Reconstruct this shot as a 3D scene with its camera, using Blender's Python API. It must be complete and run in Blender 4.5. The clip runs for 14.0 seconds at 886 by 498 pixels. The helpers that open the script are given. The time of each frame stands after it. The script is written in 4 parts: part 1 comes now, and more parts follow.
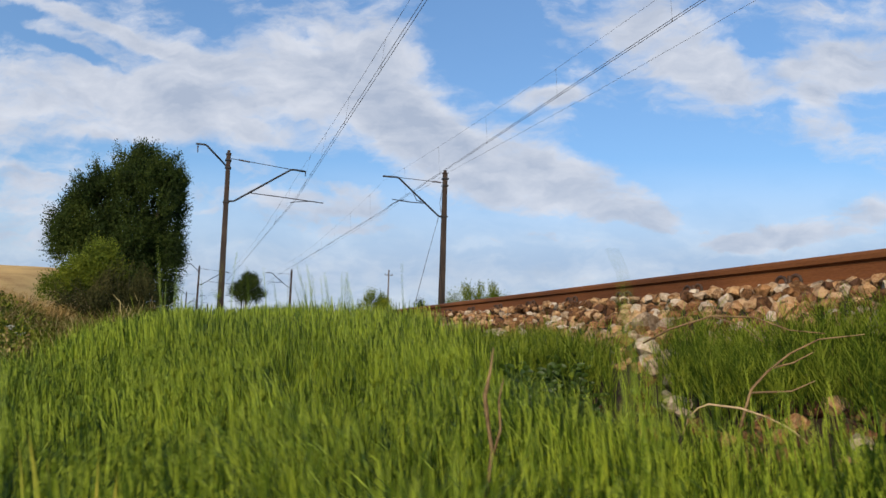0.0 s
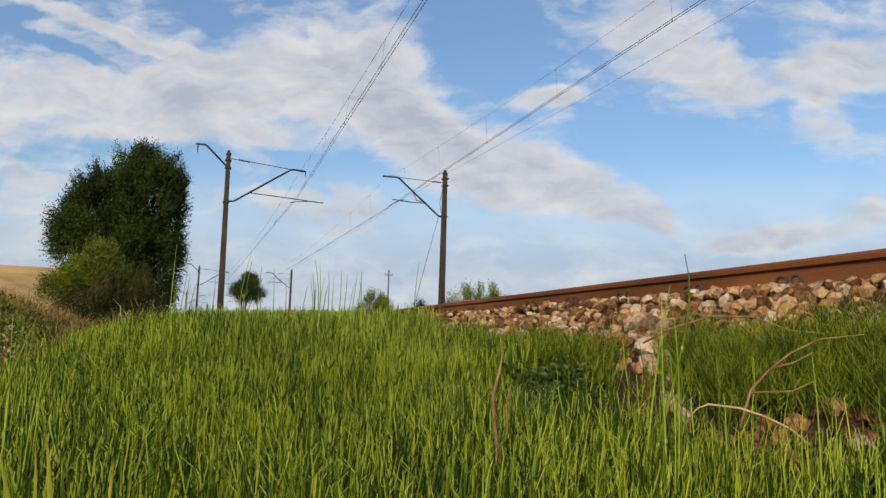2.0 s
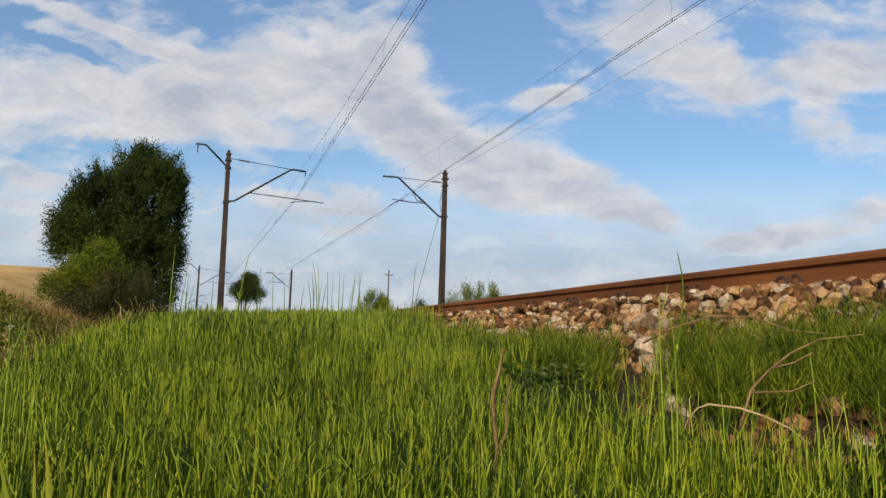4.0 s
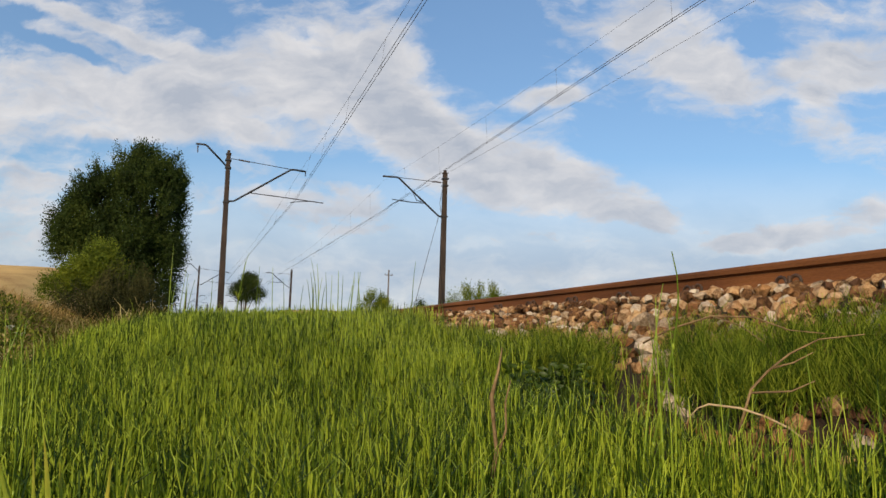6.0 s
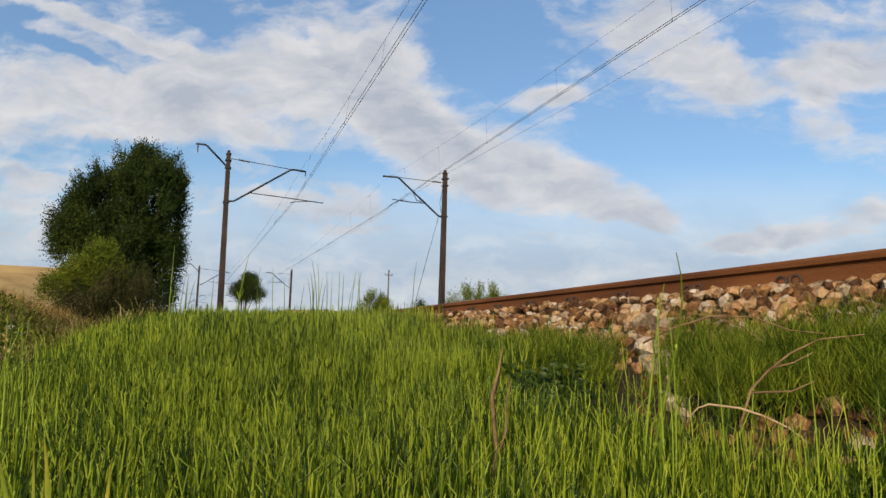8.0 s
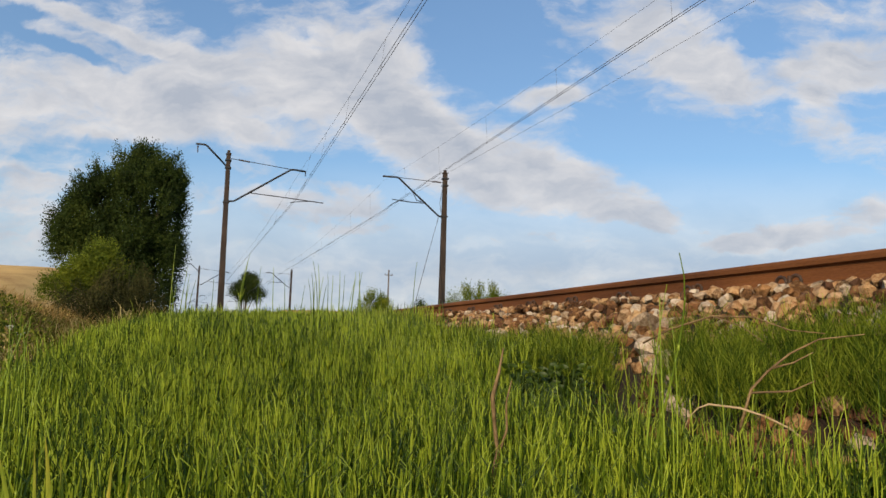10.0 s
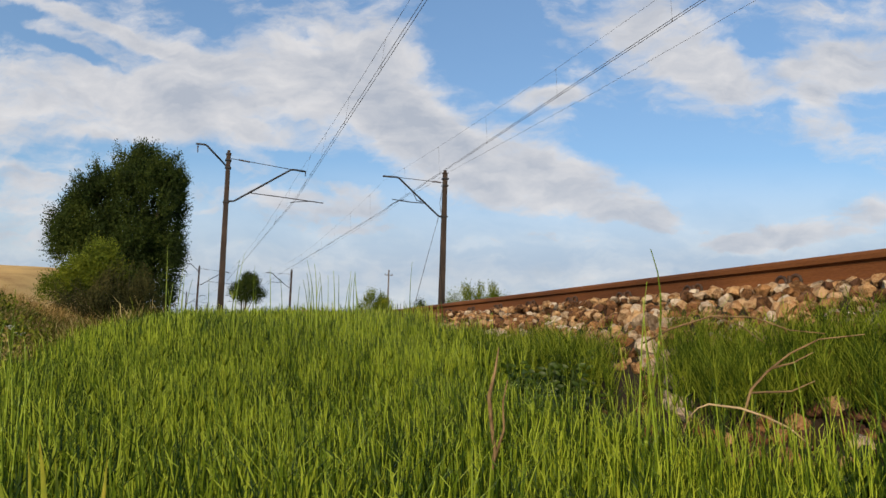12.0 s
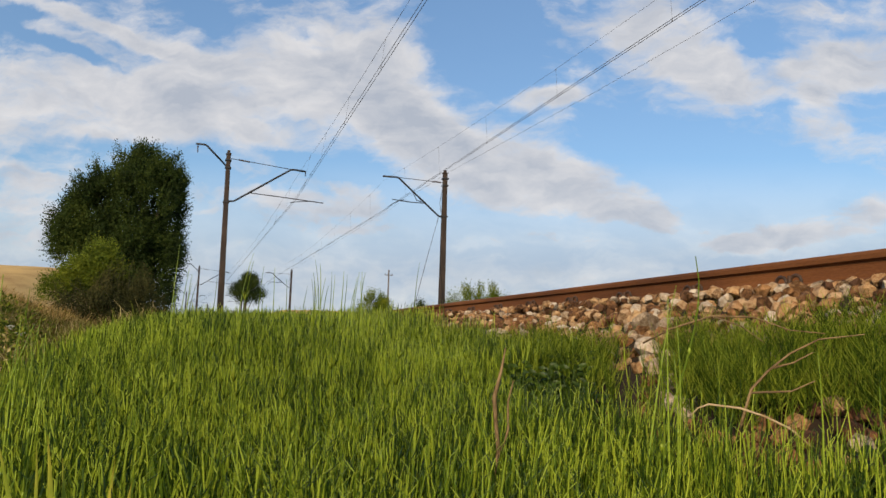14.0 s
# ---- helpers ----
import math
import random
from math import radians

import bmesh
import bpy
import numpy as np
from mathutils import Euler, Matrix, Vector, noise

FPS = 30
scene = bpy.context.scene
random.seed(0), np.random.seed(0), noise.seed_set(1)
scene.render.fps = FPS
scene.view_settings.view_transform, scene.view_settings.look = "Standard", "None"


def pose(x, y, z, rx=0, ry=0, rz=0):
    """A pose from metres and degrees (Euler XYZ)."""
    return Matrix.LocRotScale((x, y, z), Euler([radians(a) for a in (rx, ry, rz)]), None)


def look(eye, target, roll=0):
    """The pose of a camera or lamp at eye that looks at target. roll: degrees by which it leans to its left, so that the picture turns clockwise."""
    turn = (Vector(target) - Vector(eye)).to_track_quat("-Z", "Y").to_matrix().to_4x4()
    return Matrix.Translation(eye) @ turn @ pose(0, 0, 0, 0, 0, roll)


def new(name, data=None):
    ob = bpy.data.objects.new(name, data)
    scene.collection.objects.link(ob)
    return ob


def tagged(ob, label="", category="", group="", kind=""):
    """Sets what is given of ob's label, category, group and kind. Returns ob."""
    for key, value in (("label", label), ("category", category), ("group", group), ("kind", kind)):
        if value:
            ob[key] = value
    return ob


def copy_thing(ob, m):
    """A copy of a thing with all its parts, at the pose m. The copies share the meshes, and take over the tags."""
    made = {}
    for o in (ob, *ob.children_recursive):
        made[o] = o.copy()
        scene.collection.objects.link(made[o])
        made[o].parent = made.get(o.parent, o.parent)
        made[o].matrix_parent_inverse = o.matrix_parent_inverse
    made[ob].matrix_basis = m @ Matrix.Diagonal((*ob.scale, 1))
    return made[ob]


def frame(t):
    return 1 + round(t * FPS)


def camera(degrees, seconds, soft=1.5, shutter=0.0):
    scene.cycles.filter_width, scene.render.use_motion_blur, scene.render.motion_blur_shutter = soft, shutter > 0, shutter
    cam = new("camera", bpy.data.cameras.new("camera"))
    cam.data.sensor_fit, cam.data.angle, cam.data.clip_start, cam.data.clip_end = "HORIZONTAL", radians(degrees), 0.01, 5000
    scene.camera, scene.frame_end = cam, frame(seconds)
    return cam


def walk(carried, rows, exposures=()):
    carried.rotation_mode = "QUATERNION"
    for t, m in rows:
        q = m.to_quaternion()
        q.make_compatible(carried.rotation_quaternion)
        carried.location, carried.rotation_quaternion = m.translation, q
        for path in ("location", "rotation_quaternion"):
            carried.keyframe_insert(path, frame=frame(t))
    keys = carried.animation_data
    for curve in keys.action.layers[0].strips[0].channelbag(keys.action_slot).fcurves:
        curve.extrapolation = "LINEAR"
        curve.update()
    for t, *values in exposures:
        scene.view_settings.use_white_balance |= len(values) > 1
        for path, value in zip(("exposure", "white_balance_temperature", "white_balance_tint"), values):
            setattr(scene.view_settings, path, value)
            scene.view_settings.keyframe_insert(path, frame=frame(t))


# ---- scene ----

# World: +Y runs along the track, +X to the right of it, the camera stands in the trackside grass.
cam = camera(66, 14.0, shutter=0.5)
EYE = (0.0, 0.0, 0.5)
STAND = look(EYE, (3.29835, 9.34588, 1.83246), 1.5)
walk(cam, [(0.0, STAND), (14.0, STAND)], exposures=[(0.0, 0.2, 5900, 10), (1.0, 0.2, 5900, 10), (1.2, 0.2, 6150, 10), (1.4, 0.2, 6400, 10), (2.0, 0.2, 6480, 10), (14.0, 0.2, 6480, 10)])

# ---- light ----
SUN_AZ, SUN_EL = -141.0, 23.0
sun = new("sun", bpy.data.lights.new("sun", "SUN"))
sun.data.energy, sun.data.angle, sun.data.color = 4.6, radians(0.53), (1.0, 0.81, 0.55)
sun_way = Vector((math.sin(radians(SUN_AZ)) * math.cos(radians(SUN_EL)), math.cos(radians(SUN_AZ)) * math.cos(radians(SUN_EL)), math.sin(radians(SUN_EL))))
sun.matrix_world = look(sun_way * 50, (0, 0, 0))


def build_sky():
    world = bpy.data.worlds.new("sky")
    scene.world = world
    world.use_nodes = True
    nt = world.node_tree
    nt.nodes.clear()
    N, L = nt.nodes.new, nt.links.new

    def mth(op, a, b=None, c=None):
        n = N("ShaderNodeMath")
        n.operation = op
        for k, v in enumerate((a, b, c)):
            if v is None:
                continue
            if isinstance(v, (int, float)):
                n.inputs[k].default_value = v
            else:
                L(v, n.inputs[k])
        return n.outputs[0]

    def dot(v, axis):
        n = N("ShaderNodeVectorMath")
        n.operation = "DOT_PRODUCT"
        L(v, n.inputs[0])
        n.inputs[1].default_value = axis
        return n.outputs["Value"]

    def noise_at(v, scale, detail, rough=0.55, warp=0.0):
        n = N("ShaderNodeTexNoise")
        L(v, n.inputs["Vector"])
        n.inputs["Scale"].default_value = scale
        n.inputs["Detail"].default_value = detail
        n.inputs["Roughness"].default_value = rough
        n.inputs["Distortion"].default_value = warp
        return n

    tc = N("ShaderNodeTexCoord")
    way = tc.outputs["Generated"]
    # flat chart of the sky round a fixed heading (about 19 degrees east of the track, 8 degrees up)
    ahead = (0.32984, 0.93459, 0.13325)
    side = (0.94151, -0.33598, 0.02594)
    over = (-0.06901, -0.11690, 0.99074)
    den = mth("MAXIMUM", dot(way, ahead), 0.12)
    ca, cb = mth("DIVIDE", dot(way, side), den), mth("DIVIDE", dot(way, over), den)
    comb = N("ShaderNodeCombineXYZ")
    L(ca, comb.inputs[0]), L(cb, comb.inputs[1])
    chart = comb.outputs[0]
    # ragged edges: the chart is warped before the cloud banks are laid out on it
    wn = noise_at(chart, 7.0, 5.0, 0.6)
    wv = N("ShaderNodeVectorMath")
    wv.operation = "MULTIPLY_ADD"
    L(wn.outputs["Color"], wv.inputs[0])
    wv.inputs[1].default_value, wv.inputs[2].default_value = (0.09, 0.06, 0), (-0.045, -0.03, 0)
    wa = N("ShaderNodeVectorMath")
    L(chart, wa.inputs[0]), L(wv.outputs[0], wa.inputs[1])
    warped = wa.outputs[0]
    # cloud banks (positive) and gaps (negative) on a chart of 1207 units to one: centre, half length, half width, slope in degrees, weight
    high = [(120, 175, 270, 80, -3, 1.0), (420, 165, 230, 105, -5, 1.0), (590, 110, 150, 95, -10, 0.8), (690, 175, 140, 100, -42, 0.8), (770, 265, 170, 75, -33, 0.9),
            (900, 300, 170, 65, -22, 1.0), (1060, 340, 150, 52, -20, 1.0), (1150, 390, 150, 28, -12, 0.6), (170, 42, 190, 15, -20, 0.9), (340, 95, 130, 20, -20, 0.6), (960, 172, 80, 22, 6, 1.2)]
    east = [(1180, 75, 150, 75, -35, 1.1), (1270, 140, 100, 38, -18, 0.8), (1475, 125, 125, 58, 18, 1.1), (1455, 215, 62, 48, -65, 0.9), (1535, 262, 60, 22, -15, 0.5), (1500, 15, 140, 22, 5, 0.5),
            (1470, 400, 200, 34, 10, 0.95), (1330, 425, 130, 24, 8, 0.7)]
    low_banks = [(840, 432, 55, 14, 0, 0.9), (560, 358, 160, 20, -6, 0.8), (600, 405, 140, 28, -6, 0.6), (480, 455, 180, 25, 0, 0.6), (990, 425, 130, 16, -5, 0.6), (60, 312, 120, 24, -12, 0.9),
                 (30, 385, 90, 60, 0, 0.8), (640, 335, 70, 16, -15, 0.6), (900, 530, 1500, 60, 0, 0.4)]
    gaps = [(110, 80, 130, 11, -22, -0.8), (360, 22, 80, 25, -25, -0.6), (25, 25, 55, 25, 0, -0.6), (870, 70, 110, 110, 0, -1.0), (1250, 285, 230, 75, -12, -1.0), (1110, 232, 110, 30, -22, -0.7),
            (1345, 75, 22, 45, -40, -0.6), (560, 292, 130, 18, -16, -0.9), (350, 300, 70, 18, -10, -0.8), (190, 252, 90, 14, -8, -0.7), (720, 350, 60, 18, -20, -0.5), (690, 425, 60, 22, 0, -0.5), (1430, 330, 160, 30, 5, -0.5)]
    banks = [((x - 784) / 1207, (441 - y) / 1207, ra / 1207, rb / 1207, deg, w) for x, y, ra, rb, deg, w in high + east + low_banks + gaps]
    total = 0.0
    for a, b, ra, rb, deg, w in banks:
        mp = N("ShaderNodeMapping")
        mp.vector_type = "TEXTURE"
        mp.inputs["Location"].default_value = (a, b, 0)
        mp.inputs["Rotation"].default_value = (0, 0, radians(deg))
        mp.inputs["Scale"].default_value = (ra * 1.35, rb * 1.35, 1)
        L(warped, mp.inputs["Vector"])
        ln = N("ShaderNodeVectorMath")
        ln.operation = "LENGTH"
        L(mp.outputs[0], ln.inputs[0])
        mr = N("ShaderNodeMapRange")
        mr.interpolation_type = "SMOOTHSTEP"
        L(ln.outputs["Value"], mr.inputs["Value"])
        for key, v in (("From Min", 0.35), ("From Max", 1.0), ("To Min", w), ("To Max", 0.0)):
            mr.inputs[key].default_value = v
        total = mth("ADD", mr.outputs[0], total)
    # streaky structure inside the banks
    st = N("ShaderNodeMapping")
    st.inputs["Rotation"].default_value = (0, 0, radians(18))
    st.inputs["Scale"].default_value = (1.0, 2.3, 1)
    L(warped, st.inputs["Vector"])
    fine = noise_at(st.outputs[0], 6.0, 9.0, 0.6, 0.4)
    fibre = noise_at(st.outputs[0], 17.0, 6.0, 0.6, 0.2)
    shade = noise_at(st.outputs[0], 9.0, 6.0, 0.55, 0.3)
    body = mth("MULTIPLY_ADD", fine.outputs["Fac"], 2.2, -1.1)
    body = mth("MULTIPLY_ADD", fibre.outputs["Fac"], 1.9, mth("ADD", body, -0.95))
    dens = mth("MULTIPLY_ADD", total, 0.8, body)
    mask = N("ShaderNodeMapRange")
    mask.interpolation_type = "SMOOTHSTEP"
    L(dens, mask.inputs["Value"])
    for key, v in (("From Min", -0.3), ("From Max", 1.0), ("To Min", 0.02), ("To Max", 0.95)):
        mask.inputs[key].default_value = v
    tone = N("ShaderNodeValToRGB")
    L(mth("MULTIPLY_ADD", dens, 0.16, mth("MULTIPLY", shade.outputs["Fac"], 0.85)), tone.inputs[0])
    e = tone.color_ramp.elements
    e[0].position, e[0].color = 0.3, (1.0, 0.96, 0.93, 1)
    e[1].position, e[1].color = 0.78, (0.52, 0.56, 0.64, 1)
    cloud = N("ShaderNodeBackground")
    # pale haze towards the horizon
    low = N("ShaderNodeMapRange")
    low.interpolation_type = "SMOOTHSTEP"
    L(cb, low.inputs["Value"])
    for key, v in (("From Min", 0.15), ("From Max", -0.05), ("To Min", 0.0), ("To Max", 0.9)):
        low.inputs[key].default_value = v
    hz = N("ShaderNodeMix")
    hz.data_type = "RGBA"
    L(mth("MULTIPLY", low.outputs[0], mth("SUBTRACT", 1.0, mth("MULTIPLY", mask.outputs[0], 0.85))), hz.inputs["Factor"]), L(tone.outputs[0], hz.inputs["A"])
    hz.inputs["B"].default_value = (0.40, 0.50, 0.665, 1)
    L(hz.outputs["Result"], cloud.inputs[0])
    cloud.inputs[1].default_value = 0.765
    sky = N("ShaderNodeTexSky")
    sky.sky_type, sky.sun_disc = "NISHITA", False
    sky.sun_elevation, sky.sun_rotation = radians(SUN_EL), radians(SUN_AZ)
    sky.air_density, sky.dust_density, sky.ozone_density = 1.0, 0.05, 1.7
    air = N("ShaderNodeBackground")
    # clean blue air after rain, a little paler low down
    clear = N("ShaderNodeMix")
    clear.data_type, clear.blend_type = "RGBA", "MULTIPLY"
    clear.inputs["Factor"].default_value = 1.0
    L(sky.outputs[0], clear.inputs["A"])
    clear.inputs["B"].default_value = (0.88, 1.0, 1.06, 1)
    L(clear.outputs["Result"], air.inputs[0])
    lift = N("ShaderNodeMapRange")
    L(cb, lift.inputs["Value"])
    for key, v in (("From Min", 0.0), ("From Max", 0.36), ("To Min", 0.094), ("To Max", 0.128)):
        lift.inputs[key].default_value = v
    L(lift.outputs[0], air.inputs[1])
    mix, out = N("ShaderNodeMixShader"), N("ShaderNodeOutputWorld")
    L(mth("MAXIMUM", mask.outputs[0], low.outputs[0]), mix.inputs[0]), L(air.outputs[0], mix.inputs[1]), L(cloud.outputs[0], mix.inputs[2])
    L(mix.outputs[0], out.inputs[0])


build_sky()


# ---- materials ----
def mat(name, dark, light, scale=8.0, rough=0.85, bump=0.3, grain=60.0, vary="", spread=0.35, see=0.0, metal=0.0, stretch=(1, 1, 1), third=None, spec=0.3):
    """Noise at two scales between two colours, with relief. vary: 'island' or 'object' for piece to piece change; see: share of light let through."""
    m = bpy.data.materials.new(name)
    m.use_nodes = True
    nt = m.node_tree
    N, L = nt.nodes.new, nt.links.new
    b = nt.nodes["Principled BSDF"]
    tc, mp = N("ShaderNodeTexCoord"), N("ShaderNodeMapping")
    mp.inputs["Scale"].default_value = stretch
    L(tc.outputs["Object"], mp.inputs[0])
    n1, n2 = N("ShaderNodeTexNoise"), N("ShaderNodeTexNoise")
    for n, s, d in ((n1, scale, 5.0), (n2, grain, 4.0)):
        L(mp.outputs[0], n.inputs["Vector"])
        n.inputs["Scale"].default_value, n.inputs["Detail"].default_value = s, d
    mixf = N("ShaderNodeMath")
    mixf.operation = "MULTIPLY_ADD"
    L(n2.outputs["Fac"], mixf.inputs[0])
    mixf.inputs[1].default_value = 0.45
    half = N("ShaderNodeMath")
    half.operation = "MULTIPLY_ADD"
    L(n1.outputs["Fac"], half.inputs[0])
    half.inputs[1].default_value, half.inputs[2].default_value = 1.3, -0.38
    L(half.outputs[0], mixf.inputs[2])
    fac = mixf.outputs[0]
    if vary:
        if vary == "island":
            g = N("ShaderNodeNewGeometry").outputs["Random Per Island"]
        else:
            g = N("ShaderNodeObjectInfo").outputs["Random"]
        v = N("ShaderNodeMath")
        v.operation = "MULTIPLY_ADD"
        L(g, v.inputs[0])
        v.inputs[1].default_value = spread * 2
        w = N("ShaderNodeMath")
        w.operation = "ADD"
        L(fac, w.inputs[0])
        w.inputs[1].default_value = -spread
        L(w.outputs[0], v.inputs[2])
        fac = v.outputs[0]
    ramp = N("ShaderNodeValToRGB")
    L(fac, ramp.inputs[0])
    e = ramp.color_ramp.elements
    e[0].position, e[0].color = 0.15, (*dark, 1)
    e[1].position, e[1].color = 0.85, (*light, 1)
    if third:
        x = e.new(0.5)
        x.color = (*third, 1)
    L(ramp.outputs[0], b.inputs["Base Color"])
    b.inputs["Roughness"].default_value, b.inputs["Metallic"].default_value = rough, metal
    b.inputs["Specular IOR Level"].default_value = spec
    if bump:
        bp = N("ShaderNodeBump")
        bp.inputs["Strength"].default_value, bp.inputs["Distance"].default_value = bump, 0.01
        L(n2.outputs["Fac"], bp.inputs["Height"])
        L(bp.outputs[0], b.inputs["Normal"])
    if see:
        tr, mx = N("ShaderNodeBsdfTranslucent"), N("ShaderNodeMixShader")
        L(ramp.outputs[0], tr.inputs[0])
        mx.inputs[0].default_value = see
        L(b.outputs[0], mx.inputs[1]), L(tr.outputs[0], mx.inputs[2])
        L(mx.outputs[0], nt.nodes["Material Output"].inputs[0])
    return m


M_SOIL = mat("soil", (0.010, 0.006, 0.003), (0.036, 0.021, 0.010), 3, grain=40, bump=0.6)
M_TURF = mat("turf", (0.035, 0.06, 0.012), (0.11, 0.12, 0.035), 1.2, grain=25, bump=0.6, third=(0.06, 0.095, 0.02))
M_FIELD = mat("ripe_grain", (0.32, 0.17, 0.045), (0.58, 0.36, 0.115), 0.5, grain=9, bump=0.8, stretch=(1, 0.35, 1), third=(0.50, 0.32, 0.105))
M_GRASS = mat("horsetail_green", (0.016, 0.038, 0.003), (0.42, 0.49, 0.042), 1.6, rough=0.38, bump=0, grain=14, vary="island", spread=0.5, see=0.15, third=(0.14, 0.205, 0.011), spec=0.4)
M_FERN = mat("horsetail_shoots", (0.03, 0.06, 0.006), (0.36, 0.41, 0.04), 3, rough=0.65, bump=0, grain=20, vary="island", spread=0.4, see=0.4, third=(0.12, 0.178, 0.014), spec=0.12)
M_DRY = mat("dry_stem", (0.12, 0.085, 0.03), (0.52, 0.41, 0.17), 2, bump=0, grain=20, vary="island", spread=0.4, see=0.2, third=(0.26, 0.18, 0.06), spec=0.1)
M_GOLD = mat("golden_grass", (0.20, 0.12, 0.035), (0.62, 0.43, 0.15), 1.5, bump=0, grain=20, vary="island", spread=0.4, see=0.25, third=(0.40, 0.25, 0.08), spec=0.1)
M_OLIVE = mat("weed_green", (0.035, 0.055, 0.006), (0.27, 0.28, 0.035), 2, bump=0, grain=20, vary="island", spread=0.4, see=0.3, third=(0.12, 0.145, 0.018), spec=0.1)
M_YELLOW = mat("yellowed_leaf", (0.14, 0.24, 0.018), (0.52, 0.42, 0.06), 14, rough=0.5, bump=0.1, grain=50, see=0.4)
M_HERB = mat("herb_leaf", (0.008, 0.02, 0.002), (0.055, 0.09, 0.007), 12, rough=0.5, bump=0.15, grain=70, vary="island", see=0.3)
M_LEAF = mat("tree_leaf", (0.006, 0.012, 0.003), (0.075, 0.10, 0.017), 0.7, rough=0.6, bump=0, grain=3, vary="island", spread=0.18, see=0.2, third=(0.029, 0.047, 0.009), spec=0.12)
M_BUSH = mat("bush_leaf", (0.022, 0.04, 0.005), (0.23, 0.25, 0.022), 0.9, rough=0.6, bump=0, grain=3, vary="island", spread=0.2, see=0.3, third=(0.125, 0.16, 0.015), spec=0.12)
# dull brown-green leaves, darkened further for the shaded lower part of the bush
M_SHADED_THICKET = mat("shaded_thicket_leaf", (0.018, 0.022, 0.008), (0.10, 0.085, 0.03), 0.9, rough=0.7, bump=0, grain=3, vary="island", spread=0.25, see=0.2, third=(0.05, 0.052, 0.016), spec=0.1)
M_BARK = mat("bark", (0.03, 0.022, 0.015), (0.12, 0.09, 0.06), 6, grain=50, bump=0.8, stretch=(1, 1, 0.25))
M_RUST = mat("rusty_rail", (0.055, 0.019, 0.006), (0.175, 0.064, 0.018), 3.5, rough=0.75, bump=0.25, grain=130, stretch=(1, 0.3, 1), third=(0.11, 0.038, 0.011), spec=0.25)
M_CLIP = mat("black_steel", (0.014, 0.009, 0.006), (0.07, 0.034, 0.018), 20, rough=0.6, bump=0.3, grain=160)
M_SLEEPER = mat("concrete_sleeper", (0.20, 0.16, 0.12), (0.40, 0.35, 0.28), 5, grain=90, bump=0.4)
M_STONE = mat("ballast_stone", (0.075, 0.032, 0.013), (0.40, 0.26, 0.14), 7, rough=0.9, bump=0.7, grain=45, vary="object", spread=0.42, third=(0.21, 0.1, 0.038))
M_STONES = mat("ballast_rest", (0.075, 0.032, 0.013), (0.40, 0.26, 0.14), 45, rough=0.9, bump=0.7, grain=260, vary="island", spread=0.42, third=(0.21, 0.1, 0.038))
M_PALE = mat("pale_stone", (0.24, 0.165, 0.10), (0.56, 0.47, 0.36), 9, rough=0.9, bump=0.7, grain=45, vary="object", spread=0.3, third=(0.41, 0.31, 0.215))
M_PALES = mat("pale_stone_rest", (0.24, 0.165, 0.10), (0.56, 0.47, 0.36), 45, rough=0.9, bump=0.7, grain=260, vary="island", spread=0.3, third=(0.41, 0.31, 0.215))
M_OCHRE = mat("ochre_stone", (0.14, 0.06, 0.02), (0.46, 0.29, 0.14), 9, rough=0.9, bump=0.7, grain=45, vary="object", spread=0.35, third=(0.30, 0.15, 0.058))
M_OCHRES = mat("ochre_stone_rest", (0.14, 0.06, 0.02), (0.46, 0.29, 0.14), 45, rough=0.9, bump=0.7, grain=260, vary="island", spread=0.35, third=(0.30, 0.15, 0.058))
M_REDROCK = mat("red_rock", (0.02, 0.008, 0.004), (0.25, 0.125, 0.05), 2.5, rough=0.9, bump=0.8, grain=14, vary="object", spread=0.25, third=(0.10, 0.042, 0.018))
M_BED = mat("ballast_bed", (0.10, 0.05, 0.03), (0.38, 0.26, 0.17), 14, grain=60, bump=0.9)
# masts darkened all over: the shade on their front faces is in this colour
M_MAST = mat("weathered_shaded_mast", (0.016, 0.011, 0.009), (0.065, 0.042, 0.03), 2.5, grain=30, bump=0.4, stretch=(1, 1, 0.3), third=(0.03, 0.02, 0.016))
M_STEEL = mat("painted_steel", (0.012, 0.012, 0.016), (0.03, 0.028, 0.03), 6, rough=0.6, grain=60, bump=0.2)
M_CERAMIC = mat("brown_ceramic", (0.03, 0.018, 0.012), (0.07, 0.04, 0.026), 6, rough=0.3, grain=60, bump=0)
M_WIRE = mat("copper_wire", (0.05, 0.045, 0.045), (0.11, 0.095, 0.09), 6, rough=0.6, grain=40, bump=0, metal=0.3)
M_WOOD = mat("grey_pole_wood", (0.05, 0.04, 0.032), (0.15, 0.12, 0.1), 4, grain=40, bump=0.5, stretch=(1, 1, 0.2))
M_PETAL = mat("white_petal", (0.35, 0.35, 0.28), (0.6, 0.6, 0.5), 20, bump=0, grain=80, see=0.2)
M_TWIG = mat("dead_twig", (0.07, 0.044, 0.022), (0.27, 0.18, 0.09), 25, grain=120, bump=0.5, rough=1.0, spec=0.05)
M_STRAW = mat("bleached_straw", (0.2, 0.13, 0.06), (0.42, 0.31, 0.18), 30, grain=150, bump=0.3)


# ---- mesh helpers ----
def mesh(name, verts, faces, material, smooth=False):
    me = bpy.data.meshes.new(name)
    me.from_pydata([tuple(v) for v in verts] if not isinstance(verts, np.ndarray) else verts.tolist(), [], faces.tolist() if isinstance(faces, np.ndarray) else faces)
    me.materials.append(material)
    if smooth:
        me.shade_smooth()
    return me


def part(name, me, parent, label=""):
    ob = new(name, me)
    ob.parent = parent
    return tagged(ob, label) if label else ob


